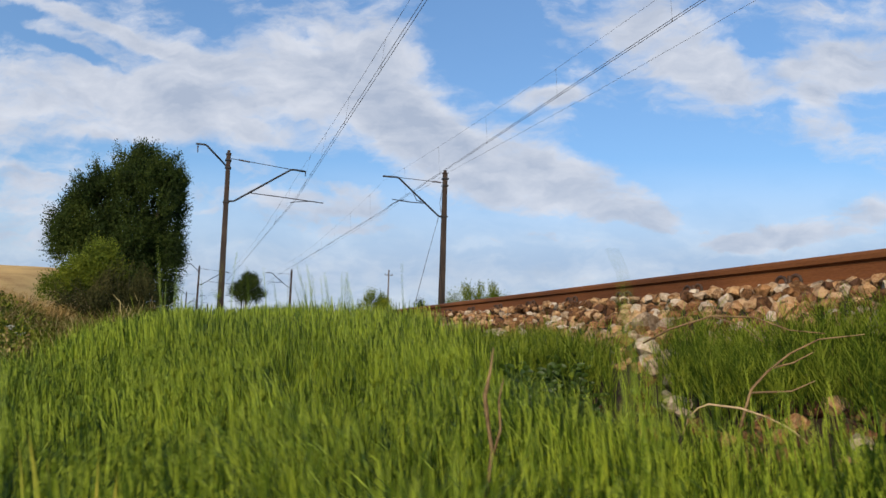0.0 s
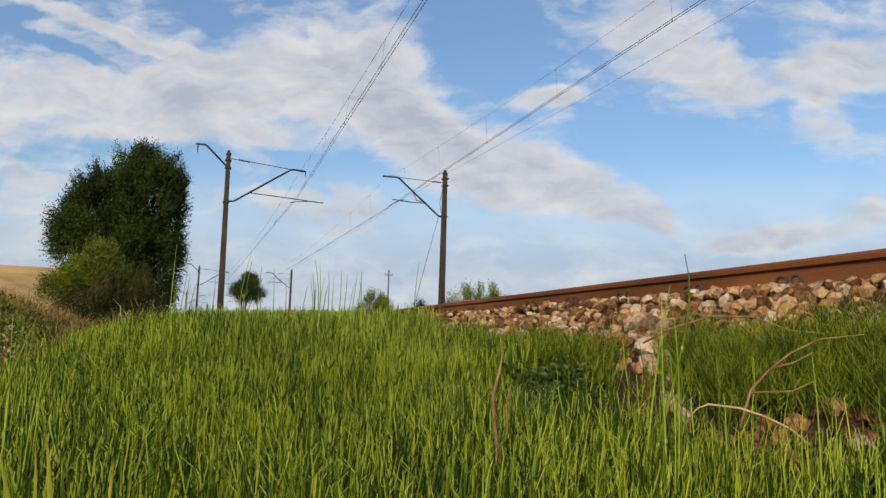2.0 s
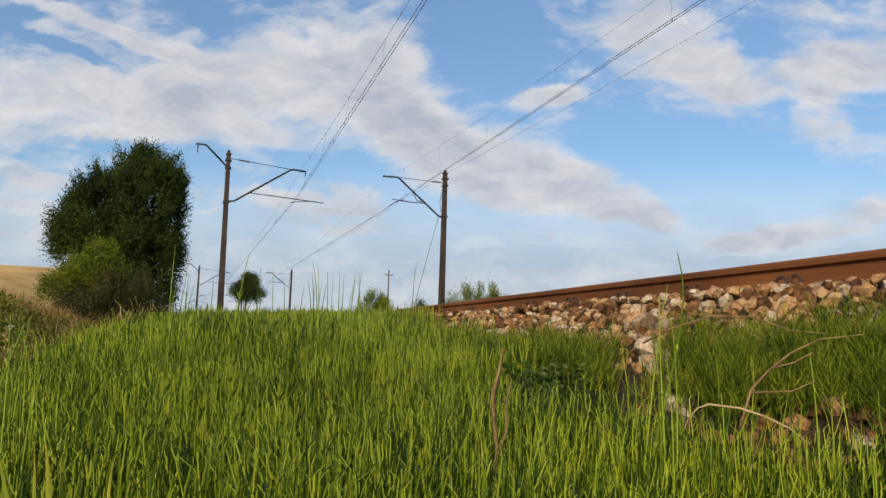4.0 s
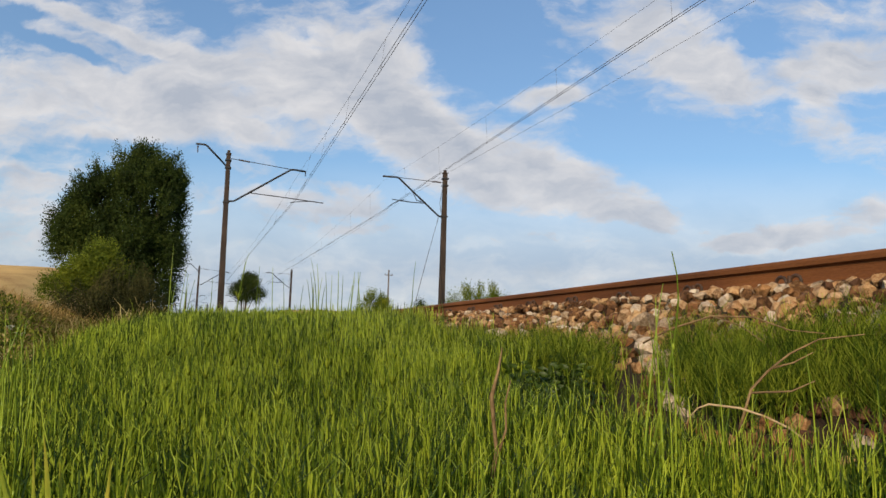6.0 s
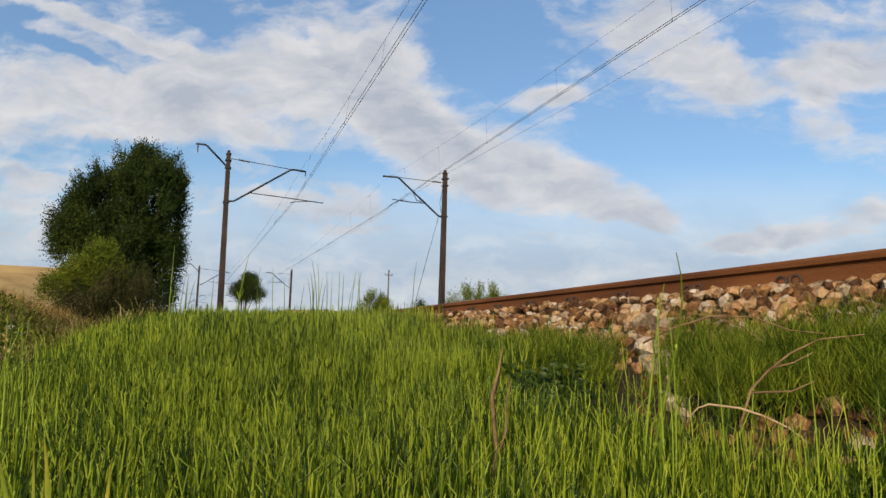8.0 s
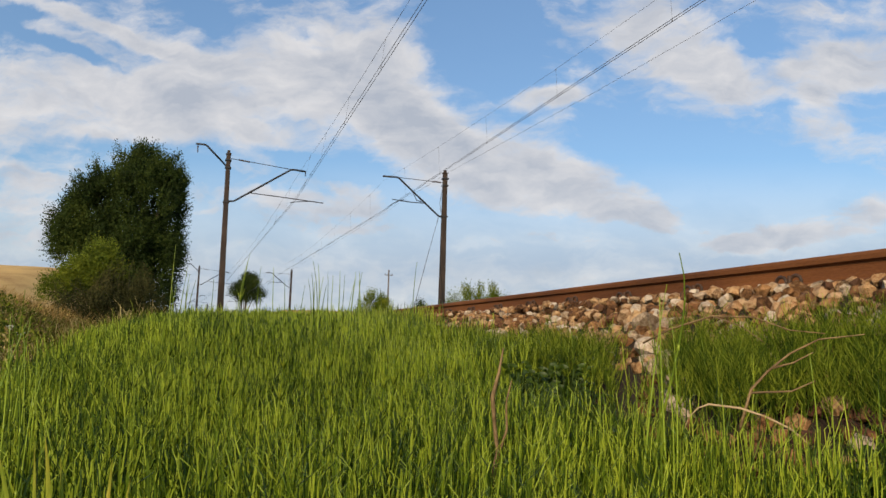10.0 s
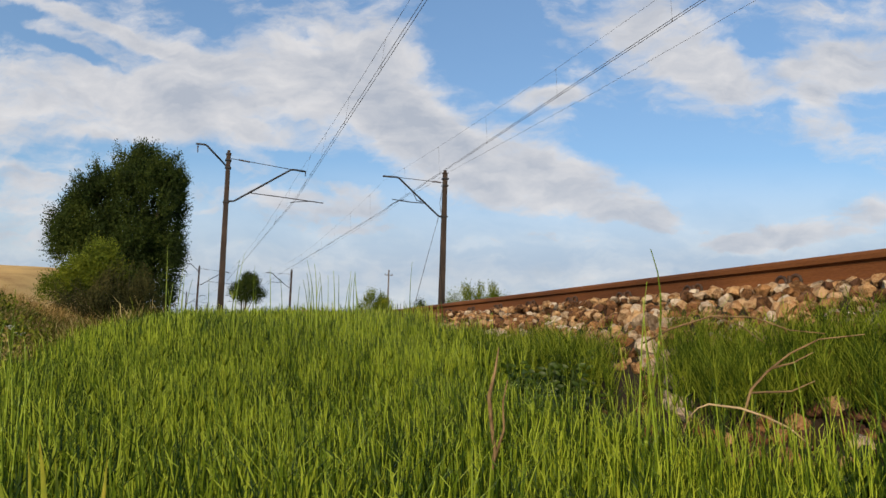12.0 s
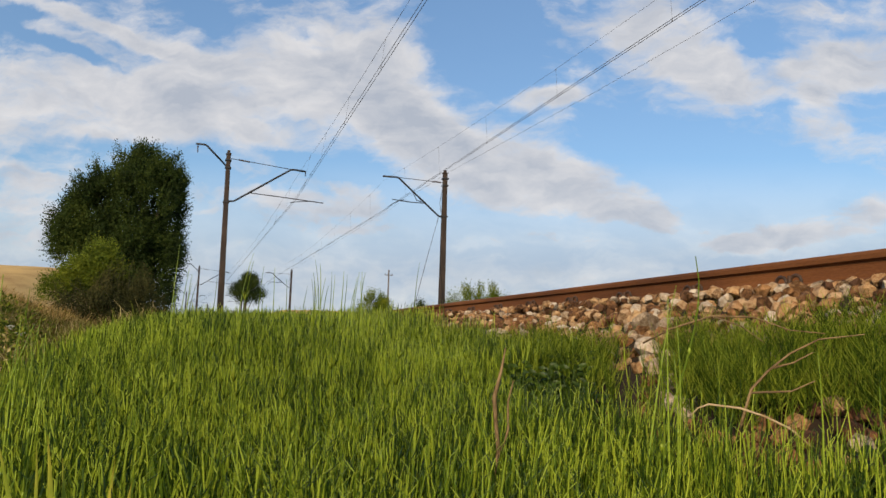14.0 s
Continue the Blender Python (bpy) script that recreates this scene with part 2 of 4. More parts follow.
def sweep(points, radii, sides=8, flat=1.0):
    """Verts and faces of a tapered tube along points."""
    pts = [Vector(p) for p in points]
    verts, faces = [], []
    for i, p in enumerate(pts):
        d = (pts[min(i + 1, len(pts) - 1)] - pts[max(i - 1, 0)]).normalized()
        a = d.cross(Vector((0.3, 1, 0.2)) if abs(d.y) < 0.9 else Vector((1, 0, 0.2))).normalized()
        b = d.cross(a)
        r = radii[i] if isinstance(radii, (list, tuple)) else radii
        for k in range(sides):
            t = 2 * math.pi * k / sides
            verts.append(p + a * (math.cos(t) * r) + b * (math.sin(t) * r * flat))
    for i in range(len(pts) - 1):
        for k in range(sides):
            k2 = (k + 1) % sides
            faces.append((i * sides + k, i * sides + k2, (i + 1) * sides + k2, (i + 1) * sides + k))
    faces.append(tuple(range(sides))[::-1])
    faces.append(tuple(range((len(pts) - 1) * sides, len(pts) * sides)))
    return verts, faces


def joined(*pieces):
    verts, faces = [], []
    for v, f in pieces:
        o = len(verts)
        verts += list(v)
        faces += [tuple(i + o for i in q) for q in f]
    return verts, faces


def box(x0, y0, z0, x1, y1, z1, taper=0.0, bevel=0.0):
    bm = bmesh.new()
    bmesh.ops.create_cube(bm, size=1)
    for v in bm.verts:
        k = 1 - taper * (v.co.z + 0.5)
        v.co = Vector(((x0 + x1) / 2 + v.co.x * k * (x1 - x0), (y0 + y1) / 2 + v.co.y * k * (y1 - y0), z0 + (v.co.z + 0.5) * (z1 - z0)))
    if bevel:
        bmesh.ops.bevel(bm, geom=list(bm.edges), offset=bevel, segments=2, affect="EDGES", profile=0.5)
    bm.verts.index_update()
    out = [v.co.copy() for v in bm.verts], [tuple(v.index for v in f.verts) for f in bm.faces]
    bm.free()
    return out


def smooth01(a, b, x):
    t = np.clip((x - a) / (b - a), 0, 1)
    return t * t * (3 - 2 * t)


def bend(y):
    """Sideways shift of the track, which curves gently to the left past the first masts."""
    y = np.asarray(y, float)
    return -np.where(y > 30, np.minimum(y - 30, 400) ** 2 / 2800.0, 0.0) - np.maximum(y - 430, 0) * 0.28


def ground_z(x, y):
    x, y = np.asarray(x, float), np.asarray(y, float)
    u = x - bend(y)
    yy = np.maximum(y, 0)
    rise = 0.78 * (1 - np.exp(-yy / 6.0)) - 0.12
    lump = 0.035 * np.sin(2.1 * x + 1.3) * np.sin(1.7 * y + 0.4) + 0.02 * np.sin(5.3 * x - 2.0) * np.cos(4.1 * y)
    base = rise + 0.03 * np.clip(u, -8, 8) + 0.16 * np.clip(u + 0.1, -5.9, 0) + lump
    # ditch, then the far bank with the grain field rising behind it
    edge = -0.75 - 0.01 * yy
    base = base - smooth01(edge, edge - 0.9, u) * 0.4
    base = base + smooth01(-1.6, -6.2, u) * 1.6 + smooth01(-4, -15, x) * smooth01(16, 108, y) * 7.9
    base = base + smooth01(-20, -220, x) * 6 * smooth01(20, 200, y)
    # swell with ripe grain on the far side
    base = base + 12.5 * smooth01(140, 340, y) * smooth01(-6, 42, x)
    # stony hollow between the verge and the foot of the ballast
    base = base - 0.2 * np.exp(-(((x - 1.22) / 0.36) ** 2 + ((y - 2.2) / 0.38) ** 2) ** 2) - 0.05 * np.exp(-(((x - 1.62) / 0.25) ** 2 + ((y - 1.55) / 0.3) ** 2))
    # embankment under both tracks
    left = 0.78 - (2.62 - u) * 0.62
    right = 0.78 - (u - 9.25) * 0.6
    emb = np.minimum(np.minimum(left, right), 0.74)
    k = 14.0
    d = np.clip((emb - base) * k, -30, 30)
    return base + np.log1p(np.exp(d)) / k


# ---- ground ----
def build_ground():
    xs = np.concatenate([[-3000, -1500, -700, -350, -180, -100, -60], np.arange(-40, -8, 2.0), np.arange(-8, -3, 0.5), np.arange(-3, 3.2, 0.12), np.arange(3.2, 12, 0.6), [13, 15, 18, 22, 28, 36, 48, 65, 90, 130, 200, 350, 700, 1500, 3000]])
    ys = np.concatenate([[-3000, -1000, -300, -100, -40, -20, -10, -5, -3], np.arange(-2, 8, 0.15), np.arange(8, 24, 0.5), np.arange(24, 60, 2.0), [65, 70, 80, 90, 100, 115, 130, 150, 175, 200, 230, 260, 290, 320, 350, 420, 600, 1000, 1800, 3000]])
    X, Y = np.meshgrid(xs, ys)
    V = np.stack([X, Y, ground_z(X, Y)], -1).reshape(-1, 3)
    nx, ny = len(xs), len(ys)
    i = (np.arange(ny - 1)[:, None] * nx + np.arange(nx - 1)[None]).reshape(-1)
    F = np.stack([i, i + 1, i + nx + 1, i + nx], -1)
    me = mesh("ground", V, F, M_TURF, True)
    me.materials.append(M_FIELD)
    me.materials.append(M_SOIL)
    c = V[F].mean(1)
    which = np.zeros(len(F), int)
    u = c[:, 0] - bend(c[:, 1])
    which[((c[:, 0] < -4.6) & (c[:, 1] > 25)) | (c[:, 1] > 150)] = 1
    which[(u > 1.2) & (u < 10.5) & (c[:, 1] < 60)] = 2
    me.polygons.foreach_set("material_index", which.astype(np.int32))
    tagged(new("ground", me), "uneven trackside ground with turf, bare soil and ripe fields", "ground", kind="structure")


build_ground()

# ---- railway ----
TRACKS = (3.75, 8.0)
RAIL_TOP = 0.98


def rail_line():
    return np.concatenate([np.arange(-60, 30, 3.0), np.arange(30, 330, 6.0)])


def extrude(prof, centre):
    """A closed section (x, z) drawn along the track."""
    ys = rail_line()
    n = len(prof)
    verts, faces = [], []
    for y in ys:
        for x, z in prof:
            verts.append((centre + float(bend(y)) + x, y, RAIL_TOP - 0.159 + z))
    for i in range(len(ys) - 1):
        for k in range(n):
            k2 = (k + 1) % n
            faces.append((i * n + k, (i + 1) * n + k, (i + 1) * n + k2, i * n + k2))
    faces += [tuple(range(n)), tuple(range((len(ys) - 1) * n, len(ys) * n))[::-1]]
    return verts, faces


def build_rail(centre):
    def both(half):
        return half + [(-x, z) for x, z in half[::-1]]
    root = tagged(new("rail"), "rust-brown steel rail fastened on concrete sleepers in ballast", "rail", "rails")
    part("foot", mesh("foot", *extrude(both([(0.0625, 0.0), (0.0625, 0.010), (0.030, 0.020), (0.013, 0.033)]), centre), M_RUST), root)
    part("web", mesh("web", *extrude(both([(0.012, 0.032), (0.008, 0.060), (0.008, 0.092), (0.012, 0.109)]), centre), M_RUST), root)
    part("head", mesh("head", *extrude(both([(0.013, 0.108), (0.033, 0.117), (0.035, 0.140), (0.030, 0.152), (0.018, 0.158)]), centre), M_RUST), root)
    return root


for c in TRACKS:
    for side in (-0.75, 0.75):
        build_rail(c + side)


def ring(cx, cy, cz, r, thick, n=14, m=6, start=-0.35, turn=1.25):
    pts = [(cx, cy + r * math.cos(math.pi * (start + 2 * turn * 0.8 * k / n)), cz + r * math.sin(math.pi * (start + 2 * turn * 0.8 * k / n))) for k in range(n + 1)]
    return sweep(pts, thick, m)


def build_sleepers():
    base = new("sleeper")
    tagged(base, "grey concrete railway sleeper half buried in ballast", "sleeper", "sleepers under the rails")
    part("beam", mesh("beam", *box(-1.05, -0.13, -0.19, 1.05, 0.13, 0.0, 0.0, 0.02), M_SLEEPER), base)
    for side in (-0.75, 0.75):
        plate = part("base_plate", mesh("base_plate", *box(side - 0.17, -0.08, 0.0, side + 0.17, 0.08, 0.012, 0, 0.003), M_CLIP), base)
        for s in (-1, 1):
            v, f = joined(ring(side + s * 0.095, -0.035, 0.04, 0.036, 0.010), ring(side + s * 0.115, 0.04, 0.036, 0.034, 0.010), sweep([(side + s * 0.1, 0, 0.0), (side + s * 0.1, 0, 0.075)], 0.012, 6))
            part("rail_clip", mesh("rail_clip", v, f, M_CLIP, True), plate, "black spring steel rail clip")
    first = True
    for c in TRACKS:
        n = 31 if c < 5 else 17
        for k in range(n):
            y = -4.65 + 0.74 * k
            m = pose(c, y, RAIL_TOP - 0.159 - 0.012)
            if first:
                base.matrix_basis = m
                first = False
            else:
                copy_thing(base, m)


build_sleepers()


# ---- overhead line masts ----
def insulator(p, q, r=0.045, n=6):
    p, q = Vector(p), Vector(q)
    pts, radii = [], []
    for k in range(n):
        for t, rr in ((0.05, 0.45), (0.35, 1.0), (0.6, 0.95), (0.9, 0.4)):
            pts.append(p.lerp(q, (k + t) / n))
            radii.append(r * rr)
    return sweep(pts, radii, 8)


def mast_body(root, height, base_w, top_w):
    part("mast", mesh("mast", *box(-base_w / 2, -base_w / 2, -0.6, base_w / 2, base_w / 2, height, 1 - top_w / base_w, 0.03), M_MAST), root)
    part("cap", mesh("cap", *joined(box(-top_w * 0.62, -top_w * 0.62, height, top_w * 0.62, top_w * 0.62, height + 0.06, 0, 0.015), box(-0.07, -0.07, height + 0.06, 0.07, 0.07, height + 0.2, 0.2, 0.02)), M_MAST, ), root, "weathered mast cap, darkened as if in shade")
    for z in (height - 0.28, height - 0.62, height * 0.735):
        w = top_w * 0.62
        part("clamp_band", mesh("clamp_band", *box(-w - 0.02, -w - 0.02, z, w + 0.02, w + 0.02, z + 0.07, 0, 0.01), M_STEEL), root)


def build_mast_left():
    root = new("catenary_mast")
    tagged(root, "weathered brown catenary mast, darkened as if in shade, with long cantilever and feeder bracket", "catenary mast", "overhead line masts")
    mast_body(root, 8.05, 0.29, 0.18)
    part("cantilever", mesh("cantilever", *joined(sweep([(0.1, 0, 6.0), (0.32, 0, 6.02), (2.66, 0, 7.62), (2.78, 0, 7.66), (3.36, 0, 7.62)], 0.042), sweep([(3.34, 0, 7.64), (3.34, 0, 7.42)], 0.02, 6)), M_STEEL, True), root, "dark steel cantilever tube")
    rod = part("tie_rod", mesh("tie_rod", *sweep([(0.1, 0, 7.9), (2.7, 0, 7.66)], 0.014, 6), M_STEEL), root)
    part("tie_insulator", mesh("tie_insulator", *insulator((0.42, 0, 7.87), (0.92, 0, 7.82)), M_CERAMIC, True), rod, "brown ribbed insulator")
    steady = part("steady_tube", mesh("steady_tube", *sweep([(0.95, 0, 6.44), (2.4, 0, 6.36), (4.2, 0, 6.24)], 0.02, 6), M_STEEL), root)
    part("registration_arm", mesh("registration_arm", *sweep([(3.6, 0, 6.28), (3.1, 0, 6.22), (2.72, 0, 6.14)], 0.016, 6), M_STEEL), steady)
    bracket = part("feeder_bracket", mesh("feeder_bracket", *sweep([(-0.08, 0, 7.55), (-0.9, 0, 8.35), (-1.0, 0, 8.4), (-1.36, 0, 8.4)], 0.042), M_STEEL, True), root, "dark steel bracket")
    part("hanging_insulator", mesh("hanging_insulator", *insulator((-1.28, 0, 8.38), (-1.28, 0, 8.02), 0.035), M_CERAMIC, True), bracket, "brown ribbed insulator")
    return root


def build_mast_right():
    root = new("catenary_mast")
    tagged(root, "weathered brown catenary mast, darkened as if in shade, with short cantilever over the far track", "catenary mast", "overhead line masts")
    mast_body(root, 8.1, 0.30, 0.20)
    part("cantilever", mesh("cantilever", *joined(sweep([(-0.1, 0, 5.98), (-0.3, 0, 6.02), (-2.3, 0, 7.64), (-2.4, 0, 7.68), (-3.1, 0, 7.66)], 0.042), sweep([(-1.1, 0, 6.62), (-1.4, 0, 6.66), (-1.62, 0, 7.08)], 0.02, 6)), M_STEEL, True), root, "dark steel cantilever tube")
    rod = part("tie_rod", mesh("tie_rod", *sweep([(-0.1, 0, 7.66), (-2.35, 0, 7.68)], 0.014, 6), M_STEEL), root)
    part("tie_insulator", mesh("tie_insulator", *insulator((-0.2, 0, 7.66), (-0.62, 0, 7.665)), M_CERAMIC, True), rod, "brown ribbed insulator")
    steady = part("steady_tube", mesh("steady_tube", *sweep([(-1.05, 0, 6.56), (-1.8, 0, 6.55), (-2.6, 0, 6.6)], 0.022, 6), M_STEEL), root)
    part("registration_arm", mesh("registration_arm", *sweep([(-2.05, 0, 6.64), (-2.5, 0, 6.45), (-2.8, 0, 6.2)], 0.016, 6), M_STEEL), steady)
    part("down_lead", mesh("down_lead", *sweep([(-0.14, -0.2, 7.6), (-0.26, -0.22, 6.9), (-0.3, -0.22, 6.6), (-0.24, -0.22, 6.15)], 0.012, 6), M_WIRE), root)
    return root


mast_l, mast_r = build_mast_left(), build_mast_right()
mast_l.matrix_basis, mast_r.matrix_basis = pose(0.83, 30.5, 0.25, 0, -0.7, 0), pose(10.75, 30.5, 0.42, 0, 0.2, 0)
for k, (yl, xl, xr) in enumerate(((84.5, -0.36, 10.28), (138.5, -2.55, 7.6), (192.5, -8.2, 1.9))):
    copy_thing(mast_l, pose(xl, yl, 0.25, 0, 0, 1.2 + 2.2 * k))
    copy_thing(mast_r, pose(xr, yl, 0.42, 0, 0, 1.2 + 2.2 * k))
SPANS = [(-23.5, 30.5), (30.5, 84.5), (84.5, 138.5), (138.5, 192.5)]


def build_wires(at_pole, messenger_at, behind, thin):
    xs = {-23.5: at_pole + behind, 30.5: at_pole, 84.5: at_pole - 1.06, 138.5: at_pole - 3.6, 192.5: at_pole - 9.2}
    for off in (-0.035, 0.035):
        pts = [(xs[y] + off, y, 6.57) for y in sorted(xs)]
        tagged(new("contact_wire", mesh("contact_wire", *sweep(pts, 0.0065, 5), M_WIRE)), "thin dark contact wire above the track", "overhead wire", "overhead wires")
    pts = []
    for y0, y1 in SPANS:
        for k in range(12):
            t = k / 12
            y = y0 + (y1 - y0) * t
            pts.append((xs[y0] + (xs[y1] - xs[y0]) * t + messenger_at * abs(2 * t - 1), y, 7.12 + 0.85 * (2 * t - 1) ** 2))
    m = tagged(new("messenger_wire", mesh("messenger_wire", *sweep(pts, thin, 5), M_WIRE)), "sagging dark messenger wire above the track", "overhead wire", "overhead wires")
    for y0, y1 in SPANS[:3]:
        for k in range(12):
            y = y0 + 3.0 + 4.36 * k
            t = (y - y0) / (y1 - y0)
            x = xs[y0] + (xs[y1] - xs[y0]) * t
            xm = x + messenger_at * abs(2 * t - 1)
            z = 7.12 + 0.85 * (2 * t - 1) ** 2
            part("dropper", mesh("dropper", *joined(sweep([(x, y, 6.55), (xm, y, z)], 0.0022, 4), sweep([(x, y, 6.55), (x, y, 6.61)], 0.009, 5), sweep([(xm, y, z - 0.04), (xm, y, z + 0.01)], 0.008, 5)), M_WIRE), m)


build_wires(3.68, 0.2, -0.68, 0.0045)
build_wires(7.93, -0.1, 0.12, 0.0028)
tagged(new("earth_wire", mesh("earth_wire", *sweep([(11.9, -23.5, 8.6), (11.55, 4, 8.28), (11.35, 18, 8.45), (11.0, 30.5, 8.66), (10.4, 84.5, 8.66)], 0.0045, 5), M_WIRE)), "thin grey earth wire along the mast tops", "overhead wire", "overhead wires")
tagged(new("guy_wire", mesh("guy_wire", *sweep([(10.5, 30.45, 6.45), (9.65, 29.2, 4.6), (7.75, 26.0, 0.72)], 0.012, 5), M_WIRE)), "slack dark guy wire from mast to ballast", "guy wire")


# ---- trees and bushes ----
def leaves(blobs, count, leaf, per, seed, up=0.7):
    """Sprigs of small folded leaves in the outer part of ellipsoids."""
    rng = np.random.default_rng(seed)
    B = np.array(blobs, float)
    w = (B[:, 3] * B[:, 4] * B[:, 5]) ** 0.67
    pick = rng.choice(len(B), count, p=w / w.sum())
    d = rng.normal(size=(count, 3))
    d /= np.linalg.norm(d, axis=1, keepdims=True)
    r = rng.uniform(0.25, 1.0, count) ** 0.45
    r *= 1 + 0.16 * np.sin(d[:, 0] * 5 + pick) * np.cos(d[:, 2] * 6 + 2 * pick) + rng.normal(0, 0.05, count)
    P = B[pick, :3] + d * B[pick, 3:] * r[:, None]
    out = P - B[:, :3].mean(0)
    out /= np.linalg.norm(out, axis=1, keepdims=True) + 1e-6
    S = d * 0.3 + out * 0.8 + np.array([0, 0, up]) + rng.normal(0, 0.25, (count, 3))
    S /= np.linalg.norm(S, axis=1, keepdims=True)
    t = np.linspace(0, 1, per)
    length = leaf * 4.6 * rng.uniform(0.6, 1.4, count)
    C = (P[:, None] + S[:, None] * (t[None, :, None] * length[:, None, None])).reshape(-1, 3)
    n = len(C)
    D = np.repeat(S, per, 0) * 0.5 + rng.normal(0, 0.75, (n, 3))
    D /= np.linalg.norm(D, axis=1, keepdims=True)
    W = np.cross(D, rng.normal(size=(n, 3)))
    W /= np.linalg.norm(W, axis=1, keepdims=True)
    H = np.cross(D, W)
    s = leaf * rng.uniform(0.6, 1.25, n)[:, None]
    V = np.stack([C, C + D * s * 0.5 + W * s * 0.28 + H * s * 0.08, C + D * s, C + D * s * 0.5 - W * s * 0.28 + H * s * 0.08], 1).reshape(-1, 3)
    i = np.arange(n)[:, None] * 4
    F = np.concatenate([i + np.array([[0, 1, 2]]), i + np.array([[0, 2, 3]])], 0)
    return V, F


def tufts(blobs, count, size, seed):
    """Small upright clumps over the outer part of larger ellipsoids."""
    rng = random.Random(seed)
    weights = [(b[3] * b[4] * b[5]) ** 0.67 for b in blobs]
    out = []
    for _ in range(count):
        b = rng.choices(blobs, weights)[0]
        d = Vector((rng.gauss(0, 1), rng.gauss(0, 1), rng.gauss(0, 1))).normalized()
        r = rng.uniform(0.35, 1.0) ** 0.5
        s = size * rng.uniform(0.6, 1.3)
        out.append((b[0] + d.x * b[3] * r, b[1] + d.y * b[4] * r, b[2] + d.z * b[5] * r, s * 0.58, s * 0.58, s * rng.uniform(0.8, 1.5)))
    return out


def limbs(base, tops, r0, seed):
    rng = random.Random(seed)
    base = Vector(base)
    pieces = []
    for tx, ty, tz in tops:
        tip = Vector((tx, ty, tz))
        pts = []
        for k in range(6):
            t = k / 5
            p = base.lerp(tip, t)
            p.x += (base.x - tip.x) * 0.25 * math.sin(math.pi * t) + rng.uniform(-1, 1) * 0.05 * t
            p.y += rng.uniform(-1, 1) * 0.08 * t
            pts.append(p)
        pieces.append(sweep(pts, [r0 * (1 - 0.85 * k / 5) for k in range(6)], 7))
    return joined(*pieces)


def plant(name, blobs, count, leaf, per, seed, base, r0, material, label, category, group="", up=0.7, clumps=60, size=0.5):
    root = new(name)
    root.matrix_basis = pose(*base)
    tagged(root, label, category, group)
    o = Vector(base)
    local = [(b[0] - o.x, b[1] - o.y, b[2] - o.z, b[3], b[4], b[5]) for b in blobs]
    tops = [(b[0] + b[3] * 0.2, b[1], b[2] + b[5] * 0.4) for b in local]
    part("trunk", mesh("trunk", *limbs((0, 0, -0.25), tops, r0, seed), M_BARK, True), root)
    part("crown", mesh("crown", *leaves(tufts(local, clumps, size, seed), count, leaf, per, seed, up), material), root)
    return root


def on(x, y):
    return float(ground_z(x, y))


plant("tree", [(-2.85, 34, 6.9, 1.5, 1.9, 2.0), (-2.15, 34, 6.0, 1.25, 1.8, 2.1), (-4.4, 34, 5.8, 1.5, 1.9, 1.75), (-5.5, 34, 4.85, 0.95, 1.4, 0.95), (-5.0, 34, 5.7, 0.8, 1.2, 0.8),
               (-3.3, 34, 4.2, 2.2, 2.0, 1.9), (-1.9, 34, 3.2, 1.05, 1.3, 1.8), (-2.9, 33.8, 8.15, 0.5, 0.7, 0.5), (-1.75, 34, 7.6, 0.6, 0.7, 0.8), (-4.9, 34, 6.6, 0.7, 0.7, 0.6), (-3.8, 34, 6.7, 1.2, 1.6, 1.3), (-5.9, 34, 4.7, 0.5, 0.9, 0.6), (-2.5, 34, 3.6, 1.2, 1.4, 1.9)], 25000, 0.09, 8, 3, (-3.0, 34, on(-3.0, 34)), 0.2, M_LEAF,
      "dense dark green broadleaf tree on the bank beside the ditch", "tree", up=0.65, clumps=330, size=0.52)
plant("bush", [(-3.15, 23.8, 2.5, 0.45, 0.6, 0.45), (-2.8, 23.8, 2.15, 0.5, 0.6, 0.4), (-3.5, 23.7, 2.05, 0.55, 0.6, 0.35), (-4.1, 23.7, 1.8, 0.45, 0.5, 0.22), (-2.95, 23.8, 2.85, 0.22, 0.3, 0.25)],
      6500, 0.055, 8, 5, (-3.1, 23.8, on(-3.1, 23.8)), 0.06, M_BUSH, "sunlit yellow-green bush in front of the dark tree", "bush", clumps=170, size=0.32)
# second, duller bush; its dark leaf colour carries the shade below the sunlit one
plant("bush", [(-2.2, 23.1, 1.9, 0.6, 0.7, 0.5), (-1.75, 23.1, 1.4, 0.55, 0.7, 0.5), (-2.5, 23.0, 1.4, 0.8, 0.7, 0.6), (-1.45, 23.1, 0.95, 0.45, 0.6, 0.4), (-2.2, 22.8, 0.9, 0.7, 0.6, 0.5), (-3.2, 22.9, 1.2, 0.8, 0.6, 0.45)],
      5200, 0.05, 8, 6, (-2.2, 23.1, on(-2.2, 23.1)), 0.05, M_SHADED_THICKET, "dull brown-green thicket at the foot of the tree, shade darkened into its leaves", "bush", clumps=170, size=0.34)
plant("tree", [(6.9, 109.8, 8.2, 1.5, 1.5, 1.2), (5.9, 109.8, 6.9, 1.5, 1.3, 0.8), (7.7, 109.8, 6.8, 1.6, 1.3, 0.8), (6.7, 109.8, 9.0, 0.8, 0.9, 0.6), (6.8, 109.8, 7.4, 1.4, 1.2, 1.0)], 9000, 0.15, 4, 7, (6.5, 109.8, on(6.5, 109.8)), 0.14, M_LEAF,
      "small round-crowned tree far down the line", "tree", clumps=90, size=0.55)
